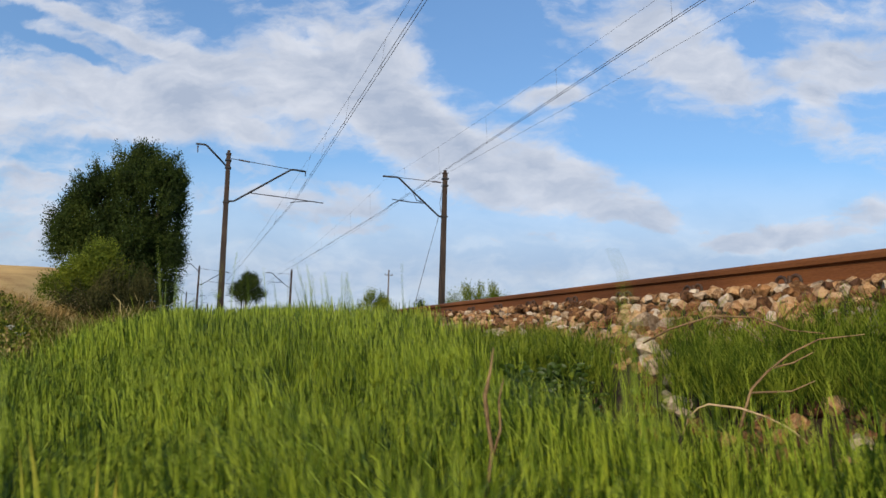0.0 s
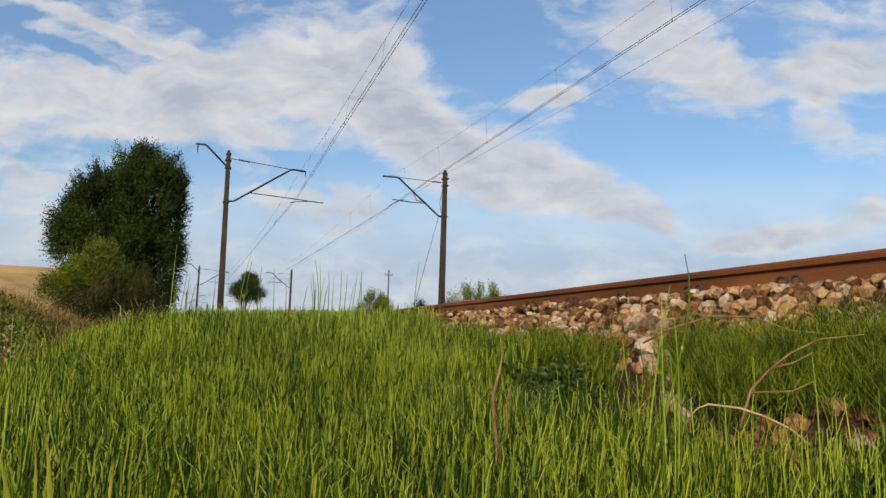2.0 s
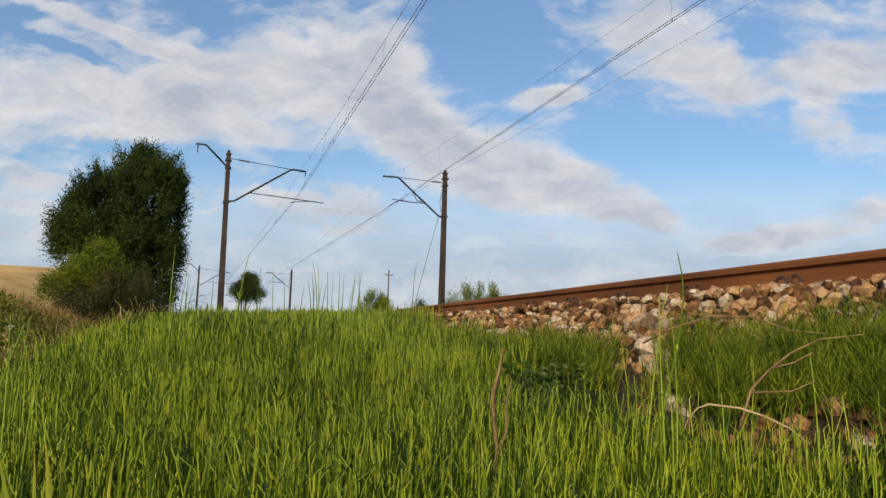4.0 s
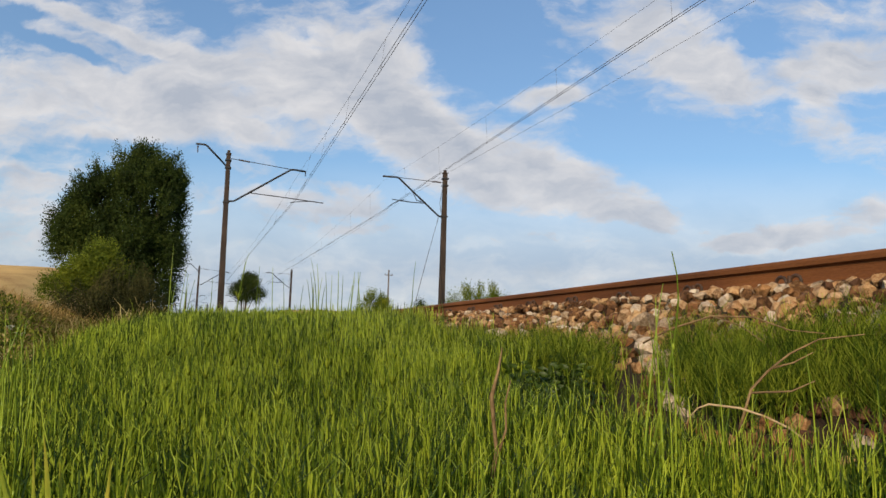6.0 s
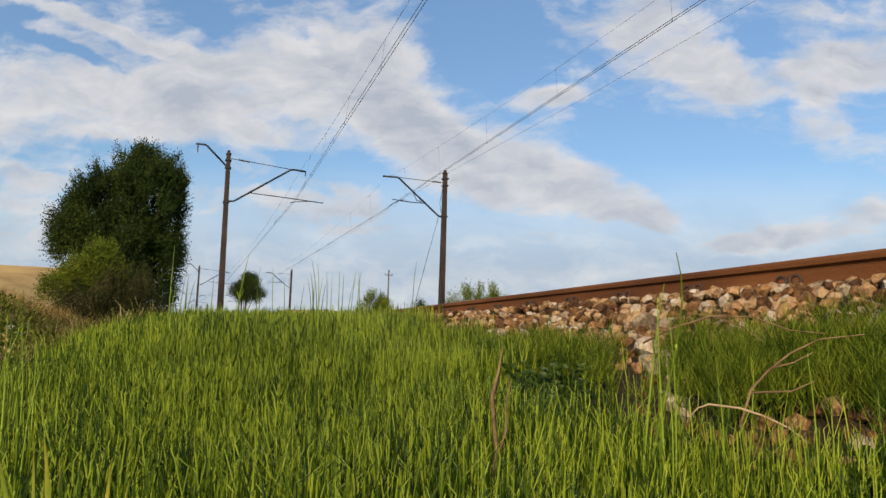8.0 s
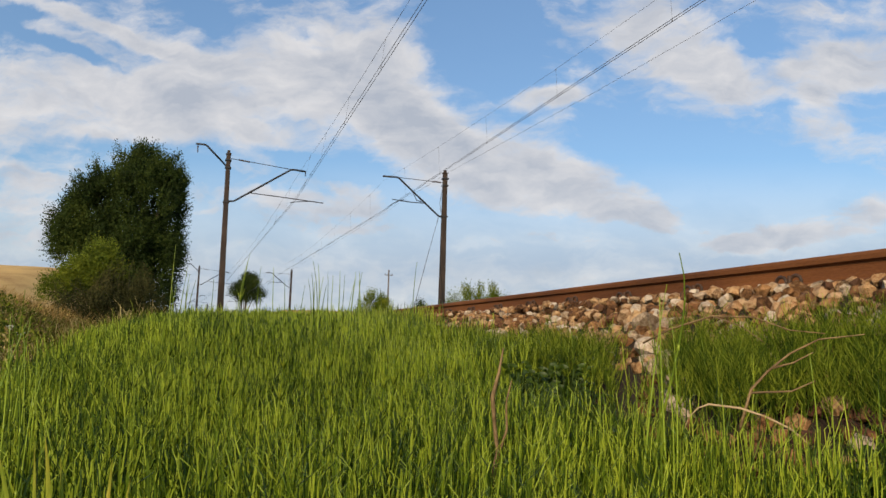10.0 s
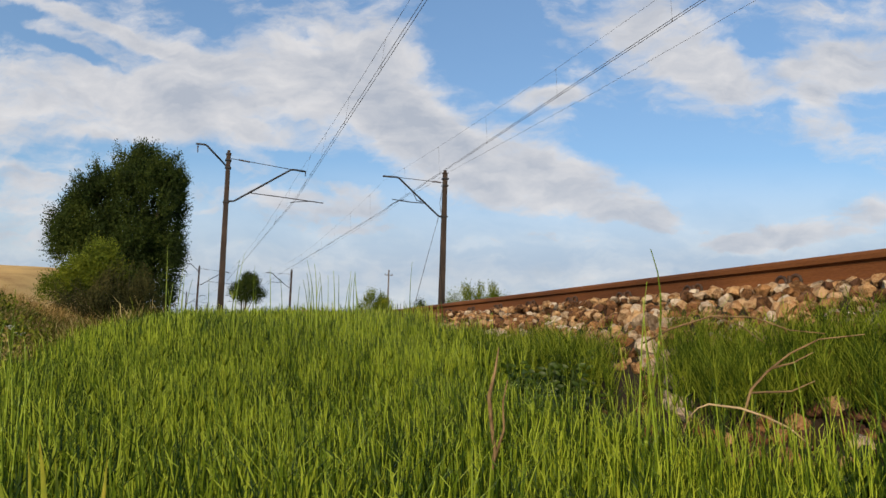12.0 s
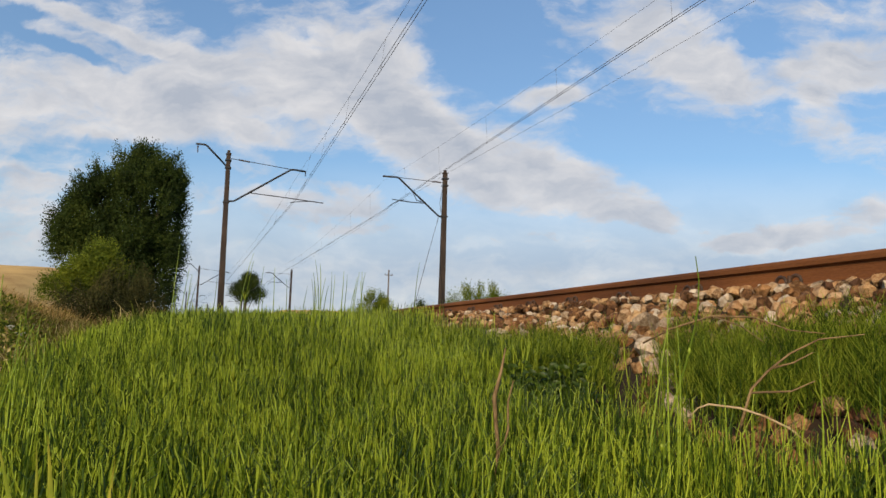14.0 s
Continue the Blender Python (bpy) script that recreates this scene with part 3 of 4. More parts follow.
plant("bush", [(14.4, 58.3, 3.3, 0.9, 1.0, 1.1), (13.9, 58.3, 2.6, 0.8, 1.0, 1.2), (14.9, 58.3, 2.6, 0.7, 1.0, 1.3)], 2200, 0.12, 6, 8, (14.3, 58.3, on(14.3, 58.3)), 0.07, M_BUSH, "rounded olive-green bush beyond the tracks", "bush", "bushes beyond the tracks", clumps=80, size=0.36)
plant("bush", [(21.7, 50.5, 3.4, 1.3, 1.2, 1.2), (22.5, 50.4, 3.1, 0.9, 1.0, 1.1), (21.0, 50.5, 2.6, 1.0, 1.0, 1.3)], 2200, 0.12, 6, 9, (21.7, 50.5, on(21.7, 50.5)), 0.07, M_BUSH, "loose olive-green bush beyond the tracks", "bush", "bushes beyond the tracks", clumps=80, size=0.36)
plant("bush", [(20.1, 51.1, 3.7, 0.35, 0.4, 1.1), (19.2, 51.3, 3.1, 0.4, 0.4, 0.9)], 600, 0.12, 6, 10, (19.8, 51.1, on(19.8, 51.1)), 0.05, M_BUSH, "thin sparse shrub beyond the tracks", "bush", "bushes beyond the tracks", clumps=80, size=0.36)
plant("bush", [(21.2, 66.7, 3.2, 0.5, 0.5, 0.9)], 600, 0.13, 6, 11, (21.2, 66.7, on(21.2, 66.7)), 0.06, M_LEAF, "small dark shrub beyond the tracks", "bush", "bushes beyond the tracks", clumps=80, size=0.36)


def build_telegraph_pole(x, y, top):
    z = on(x, y)
    root = tagged(new("telegraph_pole"), "grey wooden telegraph pole with a short crossarm", "telegraph pole")
    root.matrix_basis = pose(x, y, z)
    part("post", mesh("post", *sweep([(0, 0, -0.4), (0, 0, top - z)], [0.13, 0.09], 10), M_WOOD, True), root)
    arm = part("crossarm", mesh("crossarm", *box(-0.55, -0.05, top - z - 0.75, 0.55, 0.05, top - z - 0.65, 0, 0.01), M_WOOD), root)
    for s in (-0.48, 0.48):
        part("insulator", mesh("insulator", *insulator((s, 0, top - z - 0.65), (s, 0, top - z - 0.47), 0.045, 2), M_CERAMIC, True), arm)


build_telegraph_pole(23.2, 87.0, 9.6)

# ---- grass, in rigid patches that rock in the wind ----
SWAYING = []


def stems(P, h, r, lean, curl, azim, rings=(0.0, 0.35, 0.7, 0.96, 1.0)):
    """Thin three-sided tapered stems at points P."""
    n, k = len(P), len(rings)
    t = np.array(rings)
    a = np.stack([np.cos(azim), np.sin(azim), np.zeros(n)], -1)
    C = P[:, None] + np.array([0, 0, 1.0]) * (h[:, None] * t)[..., None] + a[:, None] * (h[:, None] * (lean[:, None] * t + curl[:, None] * t * t))[..., None]
    seed = np.sin(azim[:, None] * 37.0 + np.arange(k)[None] * 2.4)
    turn = azim[:, None] * 11.0 + np.arange(k)[None]
    C = C + np.stack([np.cos(turn), np.sin(turn), 0 * turn], -1) * (h[:, None] * 0.03 * seed * (t > 0))[..., None]
    rad = r[:, None] * (1 - 0.3 * t[None] ** 2 - 0.35 * t[None] ** 24)
    ang = np.array([0, 2.0944, 4.1888])
    off = np.stack([np.cos(ang), np.sin(ang), np.zeros(3)], -1)
    V = (C[:, :, None] + off[None, None] * rad[:, :, None, None]).reshape(-1, 3)
    b = (np.arange(n) * k * 3)[:, None, None]
    i = np.arange(k - 1)[None, :, None] * 3
    j = np.arange(3)[None, None]
    j2 = (j + 1) % 3
    F = np.stack([b + i + j, b + i + j2, b + i + 3 + j2, b + i + 3 + j], -1).reshape(-1, 4)
    return V, F


def stand(name, rng, x0, x1, y0, y1, per_m2, height, radius, material, label, sway, keep=None, tilt=0.10, whorls=0.0):
    n = int(per_m2 * (x1 - x0) * (y1 - y0))
    X, Y = rng.uniform(x0, x1, n), rng.uniform(y0, y1, n)
    if keep is not None:
        k = keep(X, Y, rng)
        X, Y = X[k], Y[k]
    n = len(X)
    if n < 3:
        return None
    cx, cy = (x0 + x1) / 2, (y0 + y1) / 2
    cz = on(cx, cy)
    P = np.stack([X - cx, Y - cy, ground_z(X, Y) - cz - 0.02], -1)
    h = height * rng.beta(4, 2, n) * 1.28 * (1 + 0.1 * np.sin(3 * X + 1) * np.sin(2.3 * Y))
    az = rng.uniform(0, 2 * math.pi, n)
    V, F = stems(P, h, radius * rng.uniform(0.7, 1.3, n), rng.normal(0, tilt * 0.7, n), rng.normal(0, tilt * 1.2, n), az)
    if whorls:
        # thin side shoots that rise from the joints of some stems
        m = int(n * whorls)
        pick = rng.integers(0, n, m)
        t = rng.uniform(0.3, 0.85, m)
        Q = P[pick] + np.array([0, 0, 1.0]) * (h[pick] * t)[:, None]
        V2, F2 = stems(Q, h[pick] * rng.uniform(0.12, 0.32, m) * (1.5 if whorls > 2 else 1.0), np.full(m, radius * (0.72 if whorls > 2 else 0.55)), rng.uniform(0.5, 1.3, m), np.full(m, -0.25), rng.uniform(0, 6.28, m), (0.0, 0.5, 1.0))
        F = np.concatenate([F, F2 + len(V)])
        V = np.concatenate([V, V2])
    ob = tagged(new(name, mesh(name, V, F, material)), label, "grass", kind="stuff")
    ob.matrix_basis = pose(cx, cy, cz)
    if sway:
        SWAYING.append((ob, sway, rng.uniform(0, 0.25), rng.uniform(0.75, 1.25)))
    return ob


def clearing(X, Y, x, y, deg, along, across):
    """1 in the middle of a long gap in the grass, falling off round it; deg: its bearing from the track."""
    s, c = math.sin(radians(deg)), math.cos(radians(deg))
    a, b = (X - x) * s + (Y - y) * c, (X - x) * c - (Y - y) * s
    return np.exp(-((a / along) ** 2 + (b / across) ** 2) ** 2)


def on_verge(X, Y, rng):
    """The horsetail keeps to the verge: not on the ballast, thinning out over the stony hollow and into the ditch."""
    u = X - bend(Y)
    foot = 1.76 + 0.82 * smooth01(4.4, 9.0, Y) + 0.12 * np.sin(Y * 3.1) + 0.08 * np.sin(Y * 7.3)
    p = smooth01(foot + 0.12, foot - 0.2, u)
    # front edge of the hollow, and its edge along the verge
    front = np.interp(X, (0.75, 0.86, 1.0, 1.2, 1.3, 1.4, 1.5, 1.7), (1.80, 1.68, 1.58, 1.52, 1.44, 1.28, 1.14, 1.0)) + 0.05 * np.sin(X * 31.0)
    side = 0.90 + np.maximum(Y - 1.85, 0) * 0.46 + 0.04 * np.sin(Y * 17.0)
    hollow = smooth01(front - 0.04, front + 0.10, Y) * smooth01(side - 0.05, side + 0.08, X)
    hollow = hollow * (1 - 0.75 * smooth01(2.7, 3.1, Y) * smooth01(1.75, 1.55, X))
    hollow = np.maximum(hollow, np.exp(-(((X + 0.17) / 0.09) ** 2 + ((Y - 0.88) / 0.14) ** 2)))
    p = p * (1 - 0.3 * smooth01(0.7, 0.9, X / np.maximum(Y, 0.3)) * smooth01(2.0, 1.7, Y))
    p = p * (1 - 0.97 * hollow) * smooth01(-1.0, -0.55, u)
    return rng.uniform(0, 1, len(X)) < p


def build_grass():
    rng = np.random.default_rng(11)
    text = "dense bright green horsetail stems on the trackside verge"
    for band, (y0, y1, step, dens, hgt, rad, sets, sway) in enumerate(((0.6, 1.8, 0.6, 3000, 0.26, 0.0018, 2, 0.30), (1.8, 3.6, 0.9, 2300, 0.26, 0.0020, 2, 0.26), (3.6, 6.6, 1.5, 1100, 0.28, 0.0028, 2, 0.22), (6.6, 12.6, 3.0, 500, 0.30, 0.0038, 1, 0.12), (12.6, 30.6, 9.0, 130, 0.36, 0.007, 1, 0.06))):
        x = -1.5
        while x < 2.3:
            y = y0
            while y < y1 - 0.01:
                for _ in range(sets):
                    stand("horsetail_grass", rng, x, min(x + step, 2.4), y, y + step, dens, hgt, rad, M_GRASS, text, sway, on_verge, 0.08, 0.8 if band < 2 else 0.0)
                y += step
            x += step
    def apart(X, Y, rng):
        return on_verge(X, Y, rng) & (X * X + Y * Y > 0.2)
    for x0 in (-1.5, -0.5, 0.5, 1.5):
        for y0, y1 in ((-3.0, -1.2), (-1.2, 0.6)):
            stand("horsetail_grass", rng, x0, x0 + (1.0 if x0 < 1.4 else 0.7), y0, y1, 1100, 0.25, 0.0022, M_GRASS, text, 0.15, apart, 0.08, 0.0)
    # finer, bushier horsetail at the foot of the ballast
    def foot(X, Y, rng):
        roots = np.where(Y < 2.75, 1.62 + (2.2 - Y) * 0.2 + 0.05 * np.sin(Y * 13.0), 1.25)
        hollow = smooth01(roots + 0.06, roots - 0.06, X)
        hollow = np.maximum(hollow, clearing(X, Y, 1.86, 2.6, 33.7, 0.8, 0.165))
        hollow = np.maximum(hollow, np.exp(-(((X - 1.22) / 0.34) ** 2 + ((Y - 2.2) / 0.45) ** 2) ** 2))
        tuft = 0.7 + 0.3 * (np.sin(X * 9 + 2 * np.sin(Y * 3)) * np.sin(Y * 5 + 1) > -0.25)
        return rng.uniform(0, 1, len(X)) < (1 - hollow) * tuft * smooth01(2.3, 2.05, X + 0.08 * np.sin(6 * Y) + 0.2 * smooth01(2.5, 2.9, Y))
    for y0, y1 in ((0.8, 1.5), (1.5, 2.3), (2.3, 3.2), (3.2, 4.6)):
        for x0, x1, tall in ((1.25, 1.8, 0.23), (1.8, 2.3, 0.18)):
            stand("bushy_horsetail", rng, x0, x1, y0, y1, 1900, tall, 0.0016, M_FERN, "fine bushy green horsetail at the foot of the ballast", 0.15, foot, 0.2, 11.0)
    # rough weeds of the ditch and its bank
    def ditch(X, Y, rng):
        return rng.uniform(0, 1, len(X)) < smooth01(-0.9, -1.6, X - bend(Y)) * (0.35 + 0.65 * (np.sin(X * 2.3 + 1) * np.sin(Y * 1.1) > -0.3))
    for k in range(3):
        y0, y1 = ((-3.0, 7.0), (7.0, 13.0), (13.0, 23.0))[k]
        stand("dry_weeds", rng, -7.0, -0.9, y0, y1, (150, 130, 150)[k], (0.34, 0.45, 0.7)[k], (0.004, 0.006, 0.009)[k], M_DRY, "dry brown weeds and dead stems in the ditch", 0.05, ditch, 0.4, 1.6)
        stand("rank_grass", rng, -7.0, -0.9, y0, y1, (620, 420, 300)[k], (0.36, 0.42, 0.6)[k], (0.004, 0.006, 0.009)[k], M_OLIVE, "rank dull green grass and herbs in the ditch", 0.06, ditch, 0.35, 1.0)


    def bank(X, Y, rng):
        return rng.uniform(0, 1, len(X)) < 0.55 + 0.45 * np.sin(X * 2.1 + 0.5) * np.sin(Y * 1.7)
    stand("dry_grass", rng, -8.0, -3.0, 18.5, 22.8, 260, 0.82, 0.007, M_GOLD, "tall golden dry grass on the bank before the bush", 0.04, bank, 0.25, 1.0)
    stand("rank_grass", rng, -6.5, -1.0, 15.5, 22.0, 120, 0.62, 0.007, M_OLIVE, "rank dull green grass and herbs on the bank", 0.04, bank, 0.3, 1.0)


build_grass()


def build_ditch_herbs():
    rng = random.Random(31)
    for k in range(16):
        y = rng.uniform(4.5, 17)
        x = -0.16 * y - rng.uniform(0.2, 1.0) - 0.4
        z = on(x, y)
        s = rng.uniform(0.2, 0.42)
        root = tagged(new("ditch_herb"), "dull green leafy weed clump in the ditch" if k % 3 else "withered brown weed clump in the ditch", "plant", "weeds in the ditch")
        root.matrix_basis = pose(x, y, z)
        blobs = [(rng.uniform(-0.25, 0.25), rng.uniform(-0.2, 0.2), s * rng.uniform(0.7, 1.3), s * rng.uniform(0.5, 0.9), s * 0.7, s * rng.uniform(0.5, 0.9)) for _ in range(3)]
        part("stems", mesh("stems", *limbs((0, 0, -0.05), [(b[0], b[1], b[2] + b[5] * 0.6) for b in blobs], 0.008, k), M_DRY, True), root)
        part("foliage", mesh("foliage", *leaves(blobs, 260, 0.035 + 0.002 * y, 6, 40 + k, 0.9), M_OLIVE if k % 3 else M_DRY), root)
    for x, y, h in ((-2.3, 10.2, 0.7), (-2.15, 10.0, 0.62)):
        z = on(x, y)
        root = tagged(new("umbel_flower"), "white umbel flower on a thin green stem", "flower", "umbel flowers in the ditch")
        root.matrix_basis = pose(x, y, z)
        part("stem", mesh("stem", *sweep([(0, 0, -0.03), (0.01, 0, h * 0.6), (0.03, 0, h)], [0.005, 0.004, 0.003], 5), M_OLIVE, True), root)
        pieces = []
        for k in range(16):
            a, r = rng.uniform(0, 6.28), 0.055 * math.sqrt(rng.random())
            c = Vector((0.03 + r * math.cos(a), r * math.sin(a), h + 0.05 - r * 0.2))
            pieces.append(sweep([(0.03, 0, h), c], [0.0015, 0.0012], 4))
            pieces.append(sweep([c, c + Vector((0, 0, 0.012))], [0.006, 0.005], 6))
        part("flower_head", mesh("flower_head", *joined(*pieces), M_PETAL), root, "flat white flower head")


build_ditch_herbs()

# ---- ballast ----
def stone_mesh(name, seed, material):
    """An angular broken stone about 1 unit across: a flattened hull split off along random planes."""
    rng = random.Random(seed)
    bm = bmesh.new()
    bmesh.ops.create_icosphere(bm, subdivisions=1, radius=0.56)
    wide, tall = rng.uniform(0.95, 1.35), rng.uniform(0.62, 0.9)
    for v in bm.verts:
        v.co = Vector((v.co.x * wide, v.co.y, v.co.z * tall)) * rng.uniform(0.92, 1.1)
    for _ in range(7):
        d = Vector((rng.uniform(-1, 1), rng.uniform(-1, 1), rng.uniform(-0.8, 1))).normalized()
        far = max(v.co.dot(d) for v in bm.verts)
        bmesh.ops.bisect_plane(bm, geom=bm.verts[:] + bm.edges[:] + bm.faces[:], plane_co=d * far * rng.uniform(0.62, 0.8), plane_no=d, clear_outer=True)
        hull = bmesh.ops.convex_hull(bm, input=bm.verts[:])
        bmesh.ops.delete(bm, geom=[g for g in set(hull["geom_interior"] + hull["geom_unused"]) if isinstance(g, bmesh.types.BMVert)], context="VERTS")
    bmesh.ops.dissolve_limit(bm, angle_limit=radians(9), verts=bm.verts[:], edges=bm.edges[:])
    bmesh.ops.recalc_face_normals(bm, faces=bm.faces[:])
    me = bpy.data.meshes.new(name)
    bm.to_mesh(me)
    bm.free()
    me.materials.append(material)
    return me


def build_ballast():
    ys = np.concatenate([np.arange(-20, 30, 2.0), np.arange(30, 300, 8.0)])
    prof = [(2.5, 0.5), (2.52, 0.70), (2.62, 0.735), (3.4, 0.78), (8.9, 0.78), (9.25, 0.77), (9.5, 0.75), (9.9, 0.4)]
    verts, faces, n = [], [], len(prof)
    for y in ys:
        verts += [(x + float(bend(y)), y, z) for x, z in prof]
    for i in range(len(ys) - 1):
        for k in range(n - 1):
            faces.append((i * n + k, i * n + k + 1, (i + 1) * n + k + 1, (i + 1) * n + k))
    bed = tagged(new("ballast_bed", mesh("ballast_bed", verts, faces, M_BED)), "brown crushed stone ballast bed under the tracks", "ballast", kind="structure")
    rng = random.Random(21)
    kinds = [stone_mesh("stone", 100 + k, (M_STONE, M_OCHRE, M_STONE, M_PALE, M_OCHRE, M_STONE, M_STONE)[k % 7]) for k in range(21)]
    spots = []
    # between the rails and behind the camera
    y = -4.0
    while y < 14:
        u = 1.98 if y < 0.9 else 3.1
        while u < 5.0:
            if abs(u - 3.0) > 0.12 and abs(u - 4.5) > 0.12 and (u < 2.7 or abs((y + 0.95) / 0.74 - round((y + 0.95) / 0.74)) > 0.22):
                s = rng.uniform(0.05, 0.09)
                x = u + rng.uniform(-0.03, 0.03)
                spots.append((x, y + rng.uniform(-0.03, 0.03), (min(float(ground_z(x, y)), 0.765) if u < 2.7 else 0.785) + s * 0.15, s))
            u += 0.085
        y += 0.085
    y = 0.9
    while y < 16:
        step = 0.048 + 0.0035 * y
        u = 1.98
        while u < 2.93:
            x, yy = u + rng.uniform(-0.03, 0.03), y + rng.uniform(-0.03, 0.03)
            # the lower slope is half overgrown
            if u > 2.2 or rng.random() < 0.55:
                s = rng.choice((0.045, 0.05, 0.06, 0.065, 0.07, 0.075, 0.085, 0.1)) * rng.uniform(0.85, 1.15)
                z = min(float(ground_z(x, yy)), 0.76) if u < 2.55 else 0.765 - 0.012 * (u > 2.74) + rng.uniform(-0.01, 0.02)
                if u > 2.5:
                    s = min(s, 0.085 if u < 2.74 else 0.06)
                spots.append((x, yy, z + s * 0.18, s))
            u += step
        y += step
    near = [s for s in spots if 1.6 < s[1] < 5.2]
    rng.shuffle(near)
    chosen = set(near[:290])
    rest = {M_STONE: [], M_PALE: [], M_OCHRE: []}
    for x, y, z, s in spots:
        m = pose(x, y, z, rng.uniform(-40, 40), rng.uniform(-40, 40), rng.uniform(0, 360)) @ Matrix.Diagonal((s, s, s, 1))
        me = rng.choice(kinds)
        if (x, y, z, s) in chosen:
            ob = new("stone", me)
            ob.parent = bed
            ob.matrix_basis = m
        else:
            rest[me.materials[0]].append(([m @ v.co for v in me.vertices], [tuple(p.vertices) for p in me.polygons]))
    for key, name, material in ((M_STONE, "loose_stones", M_STONES), (M_PALE, "pale_stones", M_PALES), (M_OCHRE, "ochre_stones", M_OCHRES)):
        loose = new(name, mesh(name, *joined(*rest[key]), material))
        loose.parent = bed
        loose["kind"] = "stuff"


def build_rocks():
    """Single rocks that have rolled down from the ballast into the grass."""
    rng = random.Random(5)
    pale = [(1.88, 2.40, 0.10), (1.74, 2.20, 0.09), (1.69, 2.08, 0.07), (2.28, 3.12, 0.18), (2.1, 2.88, 0.14), (1.97, 2.62, 0.1), (2.3, 2.98, 0.11), (1.8, 2.33, 0.06), (2.02, 2.78, 0.08), (2.2, 2.3, 0.13), (2.26, 2.42, 0.1), (1.72, 1.42, 0.08), (2.3, 1.78, 0.11), (2.18, 2.2, 0.09)]
    red = [(1.76, 1.48, 0.11), (1.69, 1.57, 0.105), (1.62, 1.56, 0.10), (1.86, 1.60, 0.11), (1.60, 1.45, 0.09), (1.65, 1.30, 0.10), (1.80, 1.38, 0.10), (1.84, 1.49, 0.09), (1.76, 1.66, 0.1), (1.56, 1.36, 0.085), (1.72, 1.27, 0.09), (1.55, 1.52, 0.08), (1.58, 1.66, 0.1), (1.66, 1.74, 0.1),
           (1.74, 1.78, 0.09), (1.52, 1.62, 0.08), (1.48, 1.5, 0.07), (1.60, 1.85, 0.1), (1.50, 1.80, 0.08), (1.64, 1.98, 0.09), (1.82, 1.75, 0.09), (1.56, 2.12, 0.1), (1.66, 2.28, 0.1), (1.75, 2.42, 0.09), (1.86, 2.54, 0.1), (1.95, 2.74, 0.09), (1.5, 2.3, 0.1), (1.56, 2.46, 0.09), (2.04, 2.95, 0.1), (1.44, 1.68, 0.06), (1.46, 1.36, 0.06)]
    red += [(rng.uniform(1.42, 1.86), rng.uniform(1.22, 1.82), rng.uniform(0.045, 0.085)) for _ in range(42)]
    for x, y, s, white in [(*r, 1) for r in pale] + [(x, y, 0.82 * d, 0) for x, y, d in red]:
        ob = new("rock", stone_mesh("rock", rng.randrange(999), M_PALE if white else (M_REDROCK, M_REDROCK, M_REDROCK, M_OCHRE)[rng.randrange(4)]))
        ob.matrix_basis = pose(x, y, on(x, y) + s * 0.22, rng.uniform(-30, 30), rng.uniform(-30, 30), rng.uniform(0, 360)) @ Matrix.Diagonal((s, s, s, 1))
        tagged(ob, "pale broken stone lying in the grass" if white else "reddish brown broken rock on bare soil", "rock", "rocks in the grass")


# ---- single plants, twigs ----
def stalk(x, y, z, h, lean, curl, r, sway, label, joints=5, dark=False):
    """One tall horsetail shoot with jointed stem; its root is the pivot."""
    root = tagged(new("horsetail_stalk"), label, "plant", "tall horsetail stalks")
    root.matrix_basis = pose(x, y, z)
    pts, n = [], 12
    for k in range(n + 1):
        t = k / n
        d = lean * t + curl[0] * math.sin(math.pi * t) + curl[1] * t ** 5
        pts.append((d * h * 0.94, -d * h * 0.33, h * t))
    part("stem", mesh("stem", *sweep(pts, [r * (1 - 0.75 * (k / n) ** 1.6) for k in range(n + 1)], 6), M_FERN if dark else M_GRASS, True), root)
    for k in range(joints):
        i = 2 + k * 2
        if i >= n:
            break
        p = Vector(pts[i])
        part("joint", mesh("joint", *sweep([p - Vector((0, 0, 0.006)), p + Vector((0, 0, 0.006))], [r * (1 - 0.75 * (i / n) ** 1.6) * 1.2, r * (1 - 0.75 * (i / n) ** 1.6) * 1.1], 6), M_GRASS, True), root)
    if dark and joints == 0:
        rng = random.Random(int(1000 * (x + y)))
        for i in (4, 6, 8, 10):
            p, shoots = Vector(pts[i]), []
            for k in range(7):
                a, l = 0.9 * k + rng.uniform(-0.2, 0.2), rng.uniform(0.025, 0.06) * (1.3 - i / n)
                side = Vector((math.cos(a), math.sin(a), 0)) * l
                shoots.append(sweep([p, p + side * 0.3 + Vector((0, 0, l * 0.6)), p + side * 0.5 + Vector((0, 0, l * 1.2))], [r * 0.5, r * 0.4, r * 0.15], 4))
            part("whorl", mesh("whorl", *joined(*shoots), M_FERN, True), root)["kind"] = "stuff"
    SWAYING.append((root, sway, 0.0, 1.0))
    return root


